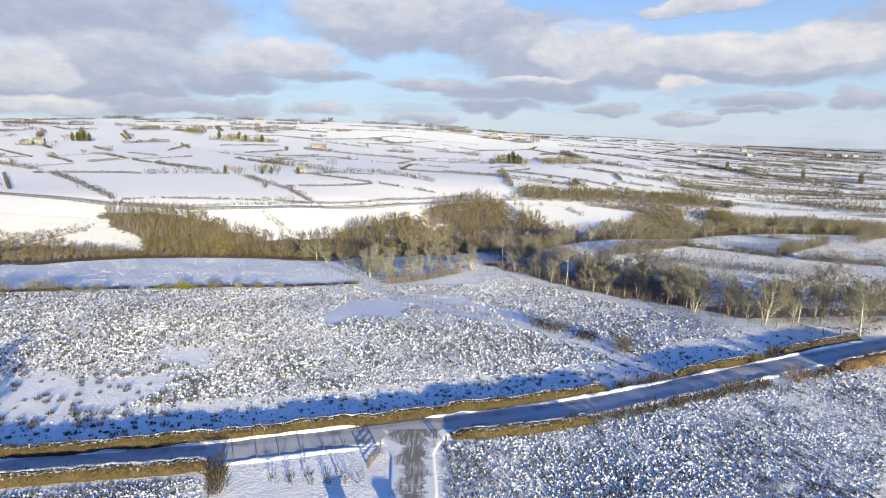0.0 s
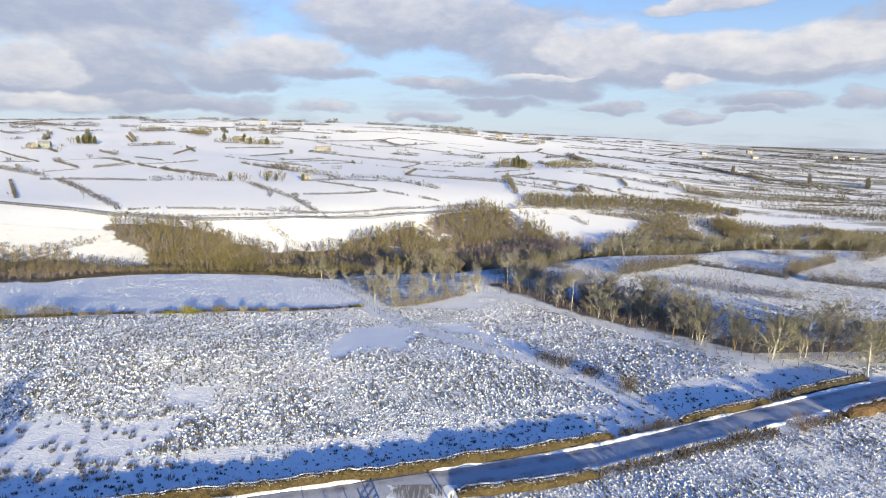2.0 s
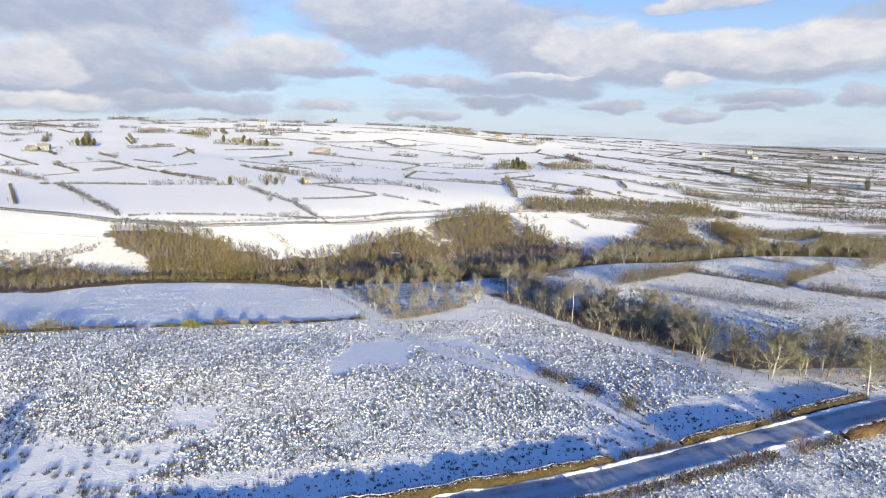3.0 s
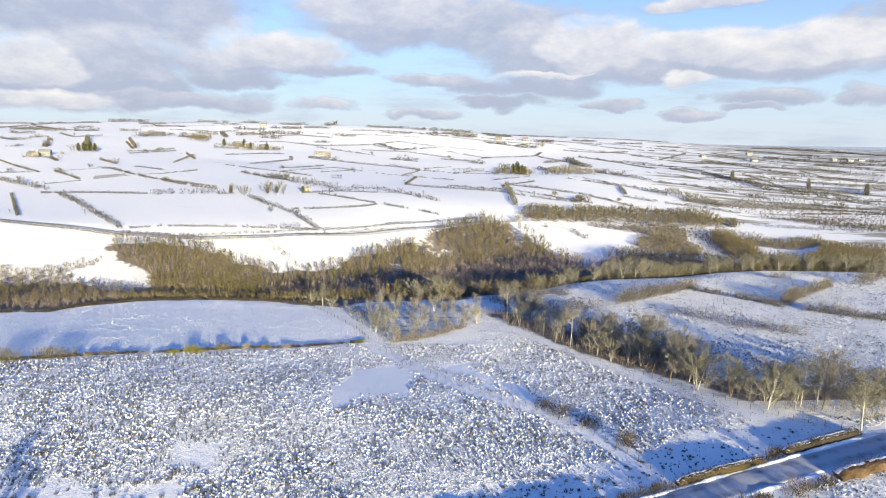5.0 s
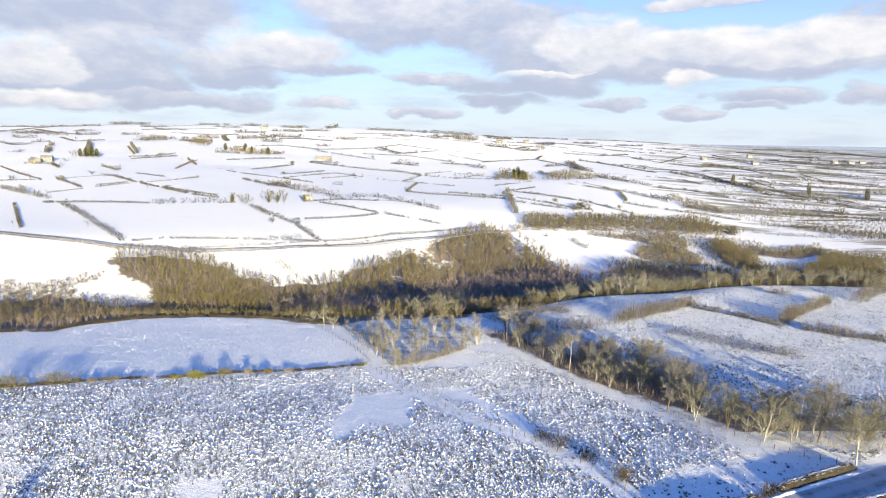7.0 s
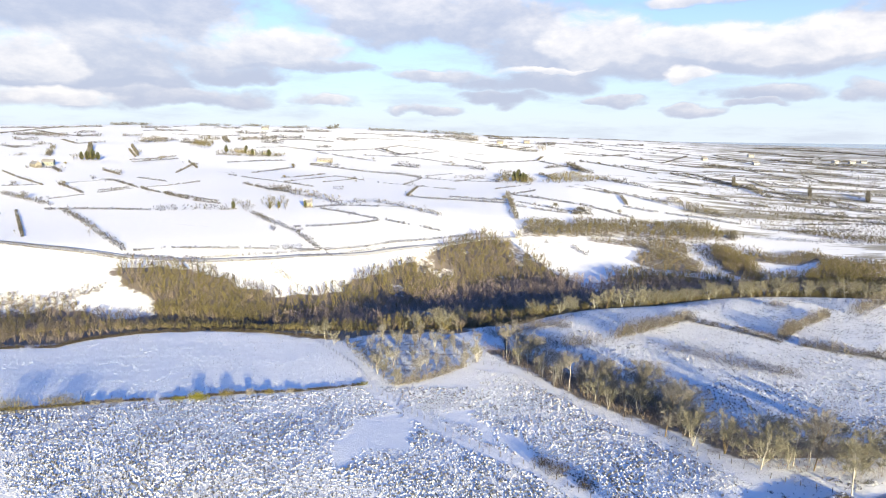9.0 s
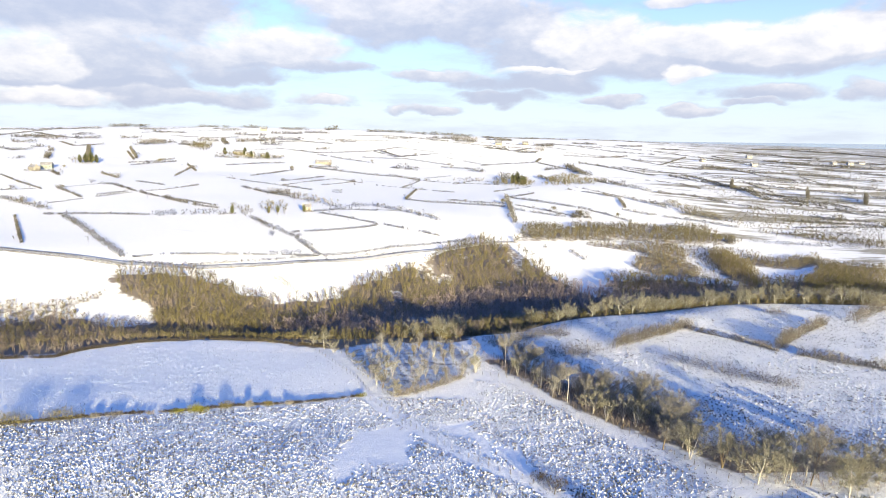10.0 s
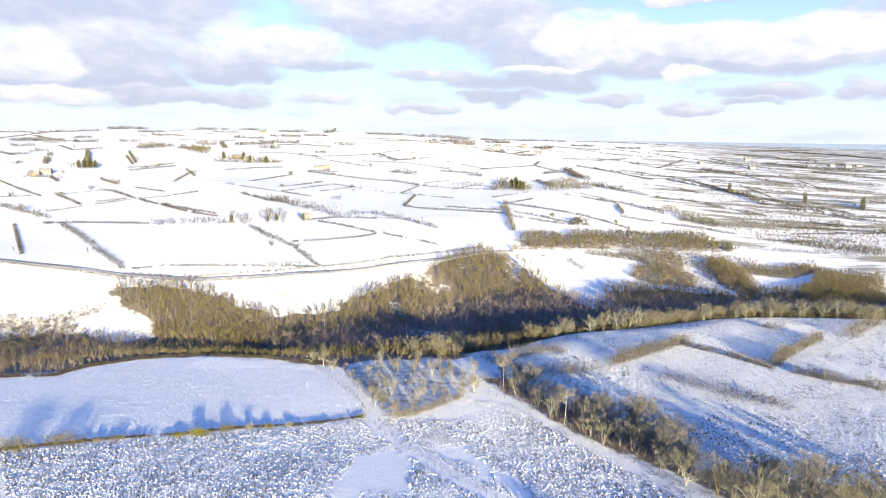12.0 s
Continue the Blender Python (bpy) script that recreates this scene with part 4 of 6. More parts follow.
def clipped_hedge(line, tall, wide, label, capped=True, body=HEDGE):
    """A flailed roadside hedge: lumpy body, twigs over its faces and snow along its top."""
    thing = tagged(new("hedge"), label, "hedge", "roadside hedges")
    x, y, hx, hy, run = along(line, 0.3)
    z = land(x, y)
    n = len(x)
    high = 0.88 * tall * (0.76 + 0.32 * lumps(run, 0 * run, 4.0, 41) + 0.26 * lumps(run, 0 * run, 0.9, 42))
    ring = [(-0.5, -0.1), (-0.5, 0.3), (-0.42, 0.7), (-0.26, 0.88), (0.0, 0.94), (0.26, 0.88), (0.42, 0.7), (0.5, 0.3), (0.5, -0.1)]
    high = high * np.clip(np.minimum(run, run[-1] - run) / 1.2, 0.25, 1) ** 0.5
    verts = []
    for k, (o, u) in enumerate(ring):
        wobble = 0.16 * wide * (lumps(run + 7 * k, 0 * run + k, 0.8, 43) - 0.5) + 0.3 * wide * (lumps(run, 0 * run + k * 0.3, 2.0, 44) - 0.5)
        ox = o * wide + wobble * (1 if o > 0 else -1)
        verts.append(np.stack([x - hy * ox, y + hx * ox, z + u * high + 0.12 * (lumps(run, 0 * run + k, 0.7, 45) - 0.5) * (u > 0.5)], 1))
    m = len(ring)
    idx = np.arange(n * m).reshape(m, n)
    quads = np.stack([idx[:-1, :-1], idx[1:, :-1], idx[1:, 1:], idx[:-1, 1:]], -1).reshape(-1, 4).tolist()
    quads += [[int(idx[k, e]) for k in range(m)][:: (1 if e else -1)] for e in (0, n - 1)]
    part("body", mesh_of("body", np.concatenate(verts), quads, body), thing)
    count = int(run[-1] * 230)
    at = rng.integers(0, n, count)
    side, u = rng.choice([-1, 1], count), rng.uniform(0, 1.0, count)
    top = rng.uniform(0, 1, count) < 0.35
    ox = np.where(top, rng.uniform(-0.45, 0.45, count), side * 0.48) * wide
    base = np.stack([x[at] - hy[at] * ox, y[at] + hx[at] * ox, z[at] + np.where(top, 0.95, u * 0.95) * high[at]], 1)
    base[:, :2] += rng.normal(0, 0.15, (count, 2))
    way = np.stack([-hy[at] * ox * 0.6, hx[at] * ox * 0.6, np.full(count, 0.5)], 1) + rng.normal(0, 0.35, (count, 3))
    tip = base + way / np.linalg.norm(way, axis=1, keepdims=True) * rng.uniform(0.12, 0.38, (count, 1))
    v, f = spikes(base, tip, rng.uniform(0.03, 0.08, count), rng)
    tagged(part("twig_cover", mesh_of("twig_cover", v, f, body), thing), kind="stuff")
    if capped:
        keep = 0.7 * lumps(run, 0 * run, 3.0, 46) + 0.3 * lumps(run, 0 * run, 0.7, 49) > 0.22
        spans, start = [], None
        for k in range(n):
            if keep[k] and start is None:
                start = k
            if start is not None and (not keep[k] or k == n - 1):
                if k - start > 3:
                    spans.append((start, k))
                start = None
        for a, b in spans:
            s = np.arange(a, b)
            thick = np.sin(np.linspace(0.15, math.pi - 0.15, len(s))) ** 0.4
            prof = [(0.06, 0.92), (0.14, 0.95), (0.24, 0.95), (0.34, 0.92), (0.42, 0.86), (0.44, 0.78)]
            vs = []
            for k, (o, u) in enumerate(prof):
                ox = o * wide + 0.1 * (lumps(run[s], 0 * s + k, 0.6, 47) - 0.5)
                vs.append(np.stack([x[s] - hy[s] * ox, y[s] + hx[s] * ox, z[s] + high[s] * (0.92 + (u - 0.92) * thick) + 0.04 + 0.09 * lumps(run[s], 0 * s + k, 0.5, 48)], 1))
            ii = np.arange(len(s) * len(prof)).reshape(len(prof), len(s))
            faces = np.stack([ii[:-1, :-1], ii[1:, :-1], ii[1:, 1:], ii[:-1, 1:]], -1).reshape(-1, 4)
            part("snow_cap", mesh_of("snow_cap", np.concatenate(vs), faces, CAP, True), thing, "snow lying along the hedge top")
    return thing


def snow_ridge(line, wide, tall, label):
    """Snow thrown up along the road's edge, lumpy and broken."""
    x, y, hx, hy, run = along(line, 0.35)
    n = len(x)
    size = np.clip(1.6 * lumps(run, 0 * run, 5.0, 91) - 0.2, 0.12, 1) * np.clip(np.minimum(run, run[-1] - run) / 2, 0.05, 1)
    verts = []
    for k, (o, u) in enumerate(((-0.5, -0.5), (-0.34, 0.45), (-0.1, 0.95), (0.14, 1.0), (0.36, 0.5), (0.5, -0.5))):
        ox = o * wide * (0.6 + 0.4 * size) + 0.25 * (lumps(run, 0 * run + k, 1.1, 92) - 0.5)
        px, py = x - hy * ox, y + hx * ox
        verts.append(np.stack([px, py, land(px, py) + 0.04 + u * tall * size * (0.7 + 0.6 * lumps(run, 0 * run + k, 0.8, 93))], 1))
    idx = np.arange(n * len(verts)).reshape(len(verts), n)
    quads = np.stack([idx[:-1, :-1], idx[1:, :-1], idx[1:, 1:], idx[:-1, 1:]], -1).reshape(-1, 4)
    return tagged(new("snow_bank", mesh_of("snow_bank", np.concatenate(verts), quads, CAP, True)), label, "snow bank", "snow banks along the road")


def shifted(line, off):
    x, y, hx, hy, _ = along(line, 4.0)
    return [(float(a), float(b)) for a, b in zip(x - hy * off, y + hx * off)]


RIDGE = "lumpy bank of ploughed snow along the road"
snow_ridge(shifted([(-80, 44.5), (-43, 54.7), (-22, 60.0), (-9, 63.5)], 2.5), 1.1, 0.3, RIDGE)
snow_ridge(shifted([(-2, 65.8), (5, 67.7), (23, 73.9), (41.5, 81.0), (55, 86.2), (75, 93.8)], 2.5), 1.1, 0.32, RIDGE)
snow_ridge(shifted([(3, 67.1), (23, 73.9), (41.5, 81.0), (55, 86.2)], -2.6), 1.0, 0.28, RIDGE)
snow_ridge(shifted([(-43, 54.7), (-22, 60.0), (-9, 63.5)], -2.7), 1.0, 0.2, RIDGE)

NORTH = "trimmed brown roadside hedge with snow along its top"
clipped_hedge([(-140, 30.5), (-80, 47.6), (-46, 57.0), (-40, 58.3), (-33, 60.2), (-24.4, 62.6), (-15.6, 64.9), (-9.6, 66.4), (-4.9, 67.8), (1.4, 69.8), (9, 72.4), (16.8, 75.3), (23.2, 77.5)], 1.42, 1.05, NORTH)
clipped_hedge([(34.2, 81.7), (44.5, 85.5), (50, 87.4)], 1.2, 1.1, NORTH)
clipped_hedge([(54.5, 90.0), (63, 93.2), (70.8, 96.3)], 1.2, 1.2, "dark roadside hedge turning away along the road", True, DARK_HEDGE)
clipped_hedge([(1.4, 63.3), (5.2, 64.0), (11.3, 65.4), (18.6, 67.9)], 1.1, 1.3, "trimmed brown hedge on the south side of the road")
rough_hedge([(23, 69.4), (26.4, 70.6), (39.5, 75.5), (46, 77.6)], 1.05, 1.5)
clipped_hedge([(58.5, 82.6), (66, 85.2), (80, 90.2), (110, 101)], 1.5, 1.8, "dense reddish-brown hedge where the road bends", True, RUSSET)
clipped_hedge([(-80, 41.5), (-60, 47.2), (-43, 51.9), (-35, 53.8), (-28, 55.5), (-24.2, 56.6)], 1.15, 1.6, "low hedge bank heaped with snow along the road")
rough_hedge([(50.5, 88.2), (54.0, 89.7)], 1.2, 1.6)
rough_hedge([(24, 77.9), (29, 79.7), (33.6, 81.4)], 0.8, 1.6)
rough_hedge([(52.5, 80.2), (57, 82.0)], 0.8, 2.0)
rough_hedge([(19, 68.0), (22.6, 69.3)], 0.9, 1.4)
rough_hedge([(-22.9, 55.8), (-22.4, 54.4), (-21.9, 53), (-21.6, 51.5)], 1.8, 1.5)
# the dark line of hedge shadow along the lip, drawn as near-black twigs
RIM_LINE = [(-160, 176), (-144, 179), (-127, 181.5), (-125.5, 186), (-122, 192), (-109.6, 200.5), (-91, 205.5), (-69.6, 204), (-50, 198.5), (-42, 195)]
shade_hedge(RIM_LINE, 1.0, 1.2)
field_hedge([(-705.1, 935.4), (-716.9, 1021.9), (-716.5, 1110.8)], 2.2, 4.0)
field_hedge([(-359.7, 668.6), (-343.8, 689.3), (-333.9, 726.4)], 1.7, 2.2)
field_hedge([(-276.4, 464.8), (-261.9, 479.4)], 1.7, 2.2)
field_hedge([(-208.1, 627.3), (-183.9, 701.2)], 1.7, 2.2)
field_hedge([(-167.4, 588.4), (-139.5, 662.1)], 1.7, 2.2)
field_hedge([(-174.0, 750.7), (-140.9, 756.8)], 1.7, 2.2)
field_hedge([(-223.2, 459.6), (-197.3, 445.8), (-171.2, 433.6)], 1.7, 2.2)
field_hedge([(-299.2, 972.4), (-250.7, 1012.1), (-196.8, 1001.7)], 2.2, 4.0)
field_hedge([(-270.7, 586.4), (-288.5, 670.6)], 1.7, 2.2)
field_hedge([(-112.5, 966.1), (-75.2, 913.9), (-17.6, 966.0)], 2.2, 4.0)
field_hedge([(-27.9, 709.0), (2.7, 746.2)], 1.7, 2.2)
field_hedge([(61.2, 524.8), (102.8, 494.2), (119.4, 491.5)], 1.7, 2.2)
field_hedge([(140.6, 668.9), (180.7, 617.4)], 1.7, 2.2)
field_hedge([(276.5, 1282.1), (343.6, 1228.0), (422.7, 1236.0)], 2.2, 4.0)
field_hedge([(236.9, 959.3), (292.8, 850.2)], 2.2, 4.0)
field_hedge([(-199.3, 891.3), (-130.3, 945.2), (-82.8, 1005.8)], 1.7, 2.2)
field_hedge([(62.5, 1070.5), (116.4, 1061.7), (156.8, 1125.9)], 2.2, 4.0)
field_hedge([(-124.7, 576.1), (-99.0, 635.3)], 1.7, 2.2)
field_hedge([(-0.2, 529.0), (29.5, 526.9), (50.2, 528.9)], 1.7, 2.2)
field_hedge([(330.5, 1081.2), (362.4, 1021.4), (479.3, 1215.3)], 2.2, 4.0)
field_hedge([(212.4, 980.0), (257.2, 938.7), (296.4, 905.8)], 2.2, 4.0)
field_hedge([(571.1, 1301.9), (568.3, 1194.7), (627.3, 1085.8)], 2.2, 4.0)
field_hedge([(425.5, 1013.2), (466.8, 1031.9), (484.6, 935.1)], 2.2, 4.0)
field_hedge([(546.9, 931.0), (534.6, 860.8), (605.9, 829.9)], 2.2, 4.0)
field_hedge([(261.2, 786.4), (299.2, 767.8), (309.0, 730.6)], 1.7, 2.2)
field_hedge([(375.3, 656.2), (400.1, 643.7), (434.8, 590.0)], 1.7, 2.2)
field_hedge([(430.8, 714.1), (464.2, 693.4), (492.3, 670.7)], 1.7, 2.2)
field_hedge([(377.5, 862.7), (409.4, 813.2), (403.1, 738.9)], 1.7, 2.2)
field_hedge([(205.5, 1071.4), (274.4, 1085.5), (341.6, 1149.4)], 2.2, 4.0)
field_hedge([(721.5, 1495.7), (793.1, 1471.0), (789.1, 1341.3)], 2.2, 4.0)
field_hedge([(-256.4, 387.9), (-216.7, 348), (-184.3, 311.6), (-163.6, 290.6)], 2.72, 3.8)
field_hedge([(-340.7, 446.9), (-305, 423.6), (-273.5, 403.6)], 3.4, 4.75)
field_hedge([(-268.7, 389.3), (-242.9, 391.8), (-199.9, 390.9)], 1.7, 1.52)
field_hedge([(-194.5, 389.7), (-179.8, 395.1), (-156.7, 402.7)], 4.25, 4.75)
field_hedge([(-155.3, 398.9), (-146.7, 404.3)], 1.53, 1.52)
field_hedge([(-284.8, 383.8), (-251.6, 340.6), (-227.5, 309.3)], 1.53, 1.52)
field_hedge([(-230.1, 297.3), (-209.5, 292.7), (-187, 288.7), (-157.3, 281.6)], 0.765, 0.95)
field_hedge([(-227.4, 293.7), (-207.3, 289.4), (-185.2, 285.7), (-156.1, 279.4)], 0.765, 0.95)
field_hedge([(-158.6, 284.3), (-137.5, 285.7), (-121.8, 288.4), (-91.2, 300.1), (-71.2, 316.2), (-33.9, 346.4), (-0.1, 368.6), (22.3, 385.4)], 1.615, 1.805)
field_hedge([(-122, 281.8), (-104.6, 287.7), (-89.3, 293.3), (-69.3, 307.4), (-48.2, 328.6), (-30, 340.8), (-20.3, 346)], 1.7, 2.85)
field_hedge([(-158.3, 290.7), (-145.9, 297.8), (-115.8, 303.2), (-93.4, 307.7), (-71.2, 316.2)], 1.275, 1.14)
field_hedge([(-86.7, 285.4), (-78.6, 278.7), (-71, 272.6)], 3.2, 4.0)
field_hedge([(-94.5, 309.5), (-88.9, 313.2), (-81.6, 314.7)], 2.55, 3.8)
field_hedge([(-130.7, 390.8), (-110.1, 365.4), (-93.7, 349.8), (-83.2, 334.4), (-71.5, 317.7)], 2.72, 3.325)
field_hedge([(-95.7, 357.5), (-75.5, 369.5), (-55.9, 383), (-47.8, 392.7)], 1.53, 1.52)
field_hedge([(-91.5, 419.8), (-71.5, 409.4), (-48.1, 395.7)], 1.53, 1.52)
field_hedge([(-42.2, 394.3), (-26.5, 388.2), (-5.7, 381)], 1.7, 1.52)
field_hedge([(-183.8, 531.2), (-156.1, 506.6), (-132.9, 492.5)], 2.55, 2.85)
field_hedge([(-129.7, 489.2), (-103.2, 464.8), (-81.3, 442.2)], 4.25, 8.55)
field_hedge([(-103.9, 421), (-80.5, 437.8), (-53.4, 440.4)], 1.7, 1.9)
field_hedge([(-76.4, 451.2), (-57.7, 465.5)], 4.25, 5.7)
field_hedge([(-54.5, 460.9), (-30.1, 440.6), (-7.6, 421)], 3.4, 4.75)
field_hedge([(-173, 738.1), (-131.6, 722.2), (-95.3, 707.7), (-61.6, 707.4), (-33.7, 689.2)], 3.4, 3.8)
field_hedge([(-33.5, 685.3), (5.7, 678), (57.2, 675.6)], 2.125, 1.9)
field_hedge([(-222, 594), (-186.8, 572.4), (-155.2, 556.9), (-124.7, 539.9)], 1.7, 1.9)
field_hedge([(-156.3, 560.7), (-143.4, 597.1), (-124.2, 646.3), (-90.1, 623.6)], 1.7, 1.9)
field_hedge([(-73.6, 609.7), (-41.2, 604.7), (5.1, 594)], 1.7, 1.9)
field_hedge([(-47.2, 608.3), (-33.3, 681.3)], 1.7, 1.9)
field_hedge([(-37.2, 516.7), (-32.1, 597.2)], 2.125, 1.9)
field_hedge([(-37.4, 512.7), (-15.1, 505.8), (4.4, 510), (48.7, 511.7)], 1.87, 1.9)
field_hedge([(-302.3, 516), (-290.9, 513.3), (-262.7, 487.8), (-244.5, 474.8)], 2.55, 2.375)
field_hedge([(-244.5, 474.8), (-226.7, 461.4)], 1.7, 1.52)
field_hedge([(-271.9, 455), (-257.2, 477.1), (-238.4, 495.7), (-225, 532.5)], 1.36, 1.33)
field_hedge([(-219.7, 455.9), (-193.8, 436.5)], 2.125, 1.9)
field_hedge([(-188.8, 432.7), (-165, 421.5)], 2.125, 1.9)
field_hedge([(-326.2, 491.6), (-282.9, 452.9)], 2.125, 1.9)
field_hedge([(-326.2, 491.6), (-304.1, 514.9)], 1.105, 1.14)
field_hedge([(-291.6, 428.1), (-277.9, 446.6)], 1.105, 1.14)
field_hedge([(-416.4, 550.1), (-378.4, 518.6), (-335.3, 485.4)], 1.53, 1.52)
field_hedge([(-364.4, 479.1), (-341.4, 486)], 1.275, 1.52)
field_hedge([(-337.9, 578.6), (-309.3, 553.5)], 2.55, 2.85)
field_hedge([(-282.8, 536), (-250.2, 521.1)], 1.7, 1.52)
field_hedge([(-348, 650.8), (-322.2, 703.8)], 1.7, 1.52)
field_hedge([(-300, 683.1), (-270.3, 635)], 2.125, 1.52)
field_hedge([(-409.8, 574.8), (-388.4, 579.9)], 2.55, 3.8)
field_hedge([(-386.3, 576.6), (-365.8, 556.5)], 2.55, 2.85)
field_hedge([(-424.3, 796), (-372.3, 710.4)], 4.25, 2.375)
field_hedge([(-410.5, 762.6), (-369.4, 698.3)], 2.55, 1.9)
field_hedge([(-461.5, 765.7), (-397.9, 654.6)], 6.8, 3.8)
field_hedge([(-493.7, 740.5), (-447.3, 660.8)], 5.95, 5.7)
field_hedge([(55.8, 571.3), (53.6, 511.2), (49.9, 440.7)], 3.825, 3.8)
field_hedge([(46.2, 612.3), (90.6, 659.8)], 2.125, 1.9)
field_hedge([(52.8, 503.2), (75.4, 492.2), (102.7, 486.2), (116.2, 504.7)], 2.125, 2.375)
field_hedge([(59.6, 570.9), (94.5, 549.9), (122.2, 532), (143.3, 505.9), (153.2, 494.6)], 2.125, 2.375)
field_hedge([(128.7, 645.2), (155.2, 627), (175.4, 613.2), (165.7, 549.4)], 2.55, 2.85)
field_hedge([(57.3, 575.1), (86.6, 607.8)], 1.7, 1.52)
field_hedge([(181.9, 615.5), (198.5, 593.5), (220.1, 590)], 3.4425, 3.8475)
field_hedge([(182.2, 739.8), (206.1, 700.1), (230.1, 671.5)], 5.7375, 6.4125)
field_hedge([(48.2, 868.7), (137.2, 944), (154.8, 1002.1)], 2.55, 2.85)
field_hedge([(-1.5, 930.1), (56.9, 876.2)], 1.7, 1.9)
field_hedge([(141, 939.4), (174.2, 880.8)], 2.55, 2.85)
field_hedge([(278.8, 953.9), (342, 881.7), (367.1, 757.3), (399.2, 685.8), (421.4, 619.7), (448.2, 600.5)], 2.9835, 3.8475)
field_hedge([(316.3, 857.2), (351, 786.9), (371.7, 737.2)], 2.9835, 3.8475)
field_hedge([(371.7, 737.2), (360.8, 675.2), (394.8, 655.8)], 5.7375, 8.9775)
field_hedge([(393.2, 675.4), (425.6, 664.9), (436.6, 633.5), (466.9, 626.5)], 4.59, 5.13)
field_hedge([(357.8, 752.9), (382.8, 717.9), (417, 693.9), (443.4, 653.1)], 2.295, 2.565)
field_hedge([(235.8, 669.5), (272.2, 664.1), (305.7, 627.1), (325.9, 607.7)], 2.754, 3.078)
field_hedge([(161.1, 542.4), (183.5, 531), (226.3, 522.8), (251.3, 511.2)], 2.754, 3.078)
field_hedge([(202.3, 587.9), (221.5, 563.8), (242.8, 537.4), (261.5, 532.9)], 5.7375, 8.9775)
field_hedge([(405.9, 823), (450.2, 776.4), (513.7, 760.1), (548.7, 740.1)], 2.86875, 3.20625)
field_hedge([(477.2, 916.8), (527.4, 842), (600.1, 811.6)], 2.86875, 3.8475)
field_hedge([(439.8, 1036.2), (491.7, 963.4), (591.7, 962.1), (677.3, 918.6)], 4.59, 7.695)
field_hedge([(314.5, 554.6), (352.3, 555.1), (413.1, 551.9)], 2.295, 2.565)
field_hedge([(308.8, 525.5), (357.2, 537.6), (410.7, 548.6)], 1.72125, 1.92375)
field_hedge([(356.7, 580.7), (390.7, 572.8), (422.5, 564.8)], 3.4425, 3.8475)
field_hedge([(357.8, 752.9), (376.9, 792.6)], 9.18, 2.565)
field_hedge([(425.5, 702.7), (447.3, 741)], 9.18, 2.3085)
field_hedge([(477.4, 678.2), (508.5, 724.8)], 9.18, 2.3085)
field_hedge([(370.5, 567.1), (381.6, 574.2)], 8.0325, 7.695)
field_hedge([(370.6, 1007.8), (404.2, 973.1), (465.9, 1007.1)], 3.4425, 6.4125)
field_hedge([(220.2, 1120.5), (322.7, 1107.8), (404.3, 1046.3)], 1.7, 2.375)
field_hedge([(347.9, 1378.6), (447.1, 1324.4), (531.1, 1227.7), (566.2, 1091.5)], 2.125, 3.8)
field_hedge([(651.8, 1236.3), (699.2, 1177.6), (775.3, 1157.8), (836.4, 1139.3)], 5.7375, 15.39)
field_hedge([(695.1, 1451.8), (784.4, 1414.6), (859.4, 1384.4)], 3.4, 9.5)
field_hedge([(1023.9, 1789.3), (1120.7, 1730.2), (1152.9, 1576.8)], 4.25, 15.2)
field_hedge([(864.5, 1707.2), (1126.8, 1970.1), (1233.2, 2023.3)], 3.4, 11.4)
field_hedge([(763.9, 1288), (865.6, 1294.7), (930.1, 1269)], 4.59, 12.825)
field_hedge([(384.4, 903.3), (434.5, 848.9), (503.6, 842.5)], 3.4425, 6.4125)
field_hedge([(661.8, 1078.6), (714, 1049.6), (747.5, 1016)], 4.59, 7.695)
field_hedge([(-126, 877.1), (-60.6, 892), (6.8, 850)], 1.7, 1.9)
field_hedge([(-118.5, 950.7), (-78.7, 906.7)], 1.7, 1.9)
field_hedge([(-191.6, 873.3), (-136.6, 839.1), (-102.9, 823.7)], 1.7, 1.9)
field_hedge([(-76.2, 790.4), (-41.9, 781)], 2.55, 2.85)
field_hedge([(-87.3, 1006.3), (-20.1, 977.9), (53.2, 964.6)], 1.7, 2.375)
field_hedge([(-227.7, 1041.5), (-151.1, 1055.3), (-52.1, 1064.8)], 1.87, 2.85)
field_hedge([(-54.1, 1104.7), (49.3, 1088.9), (145.4, 1116.5)], 1.87, 2.85)
field_hedge([(-179.3, 1107.7), (-97.2, 1121.9), (-2.1, 1106.1)], 2.55, 4.75)
field_hedge([(61.4, 1124.3), (164.9, 1182.5), (229.9, 1171.6)], 1.87, 2.85)
field_hedge([(204, 1289.9), (331.5, 1312.6)], 2.55, 5.7)
field_hedge([(-157.6, 1179.6), (-105.1, 1213.5), (-47.4, 1197.1)], 5.1, 9.5)
field_hedge([(-36.4, 1205.5), (9.1, 1222), (43.4, 1217.3)], 5.95, 11.4)
field_hedge([(71, 1304.1), (230, 1549), (304.3, 1556.5)], 3.4, 7.6)
field_hedge([(340.6, 1589.8), (487.6, 1684.7), (651.6, 1786.6)], 2.55, 7.6)
field_hedge([(-810.1, 1084.8), (-746.3, 1066.9), (-703.8, 1095.4), (-648, 1124.7)], 3.4, 9.5)
field_hedge([(-667, 1187.6), (-599.6, 1187.3)], 5.95, 13.3)
field_hedge([(-490.6, 1180.2), (-435.2, 1180.4)], 5.1, 11.4)
field_hedge([(-406.5, 1194.8), (-362.1, 1196.5)], 5.1, 11.4)
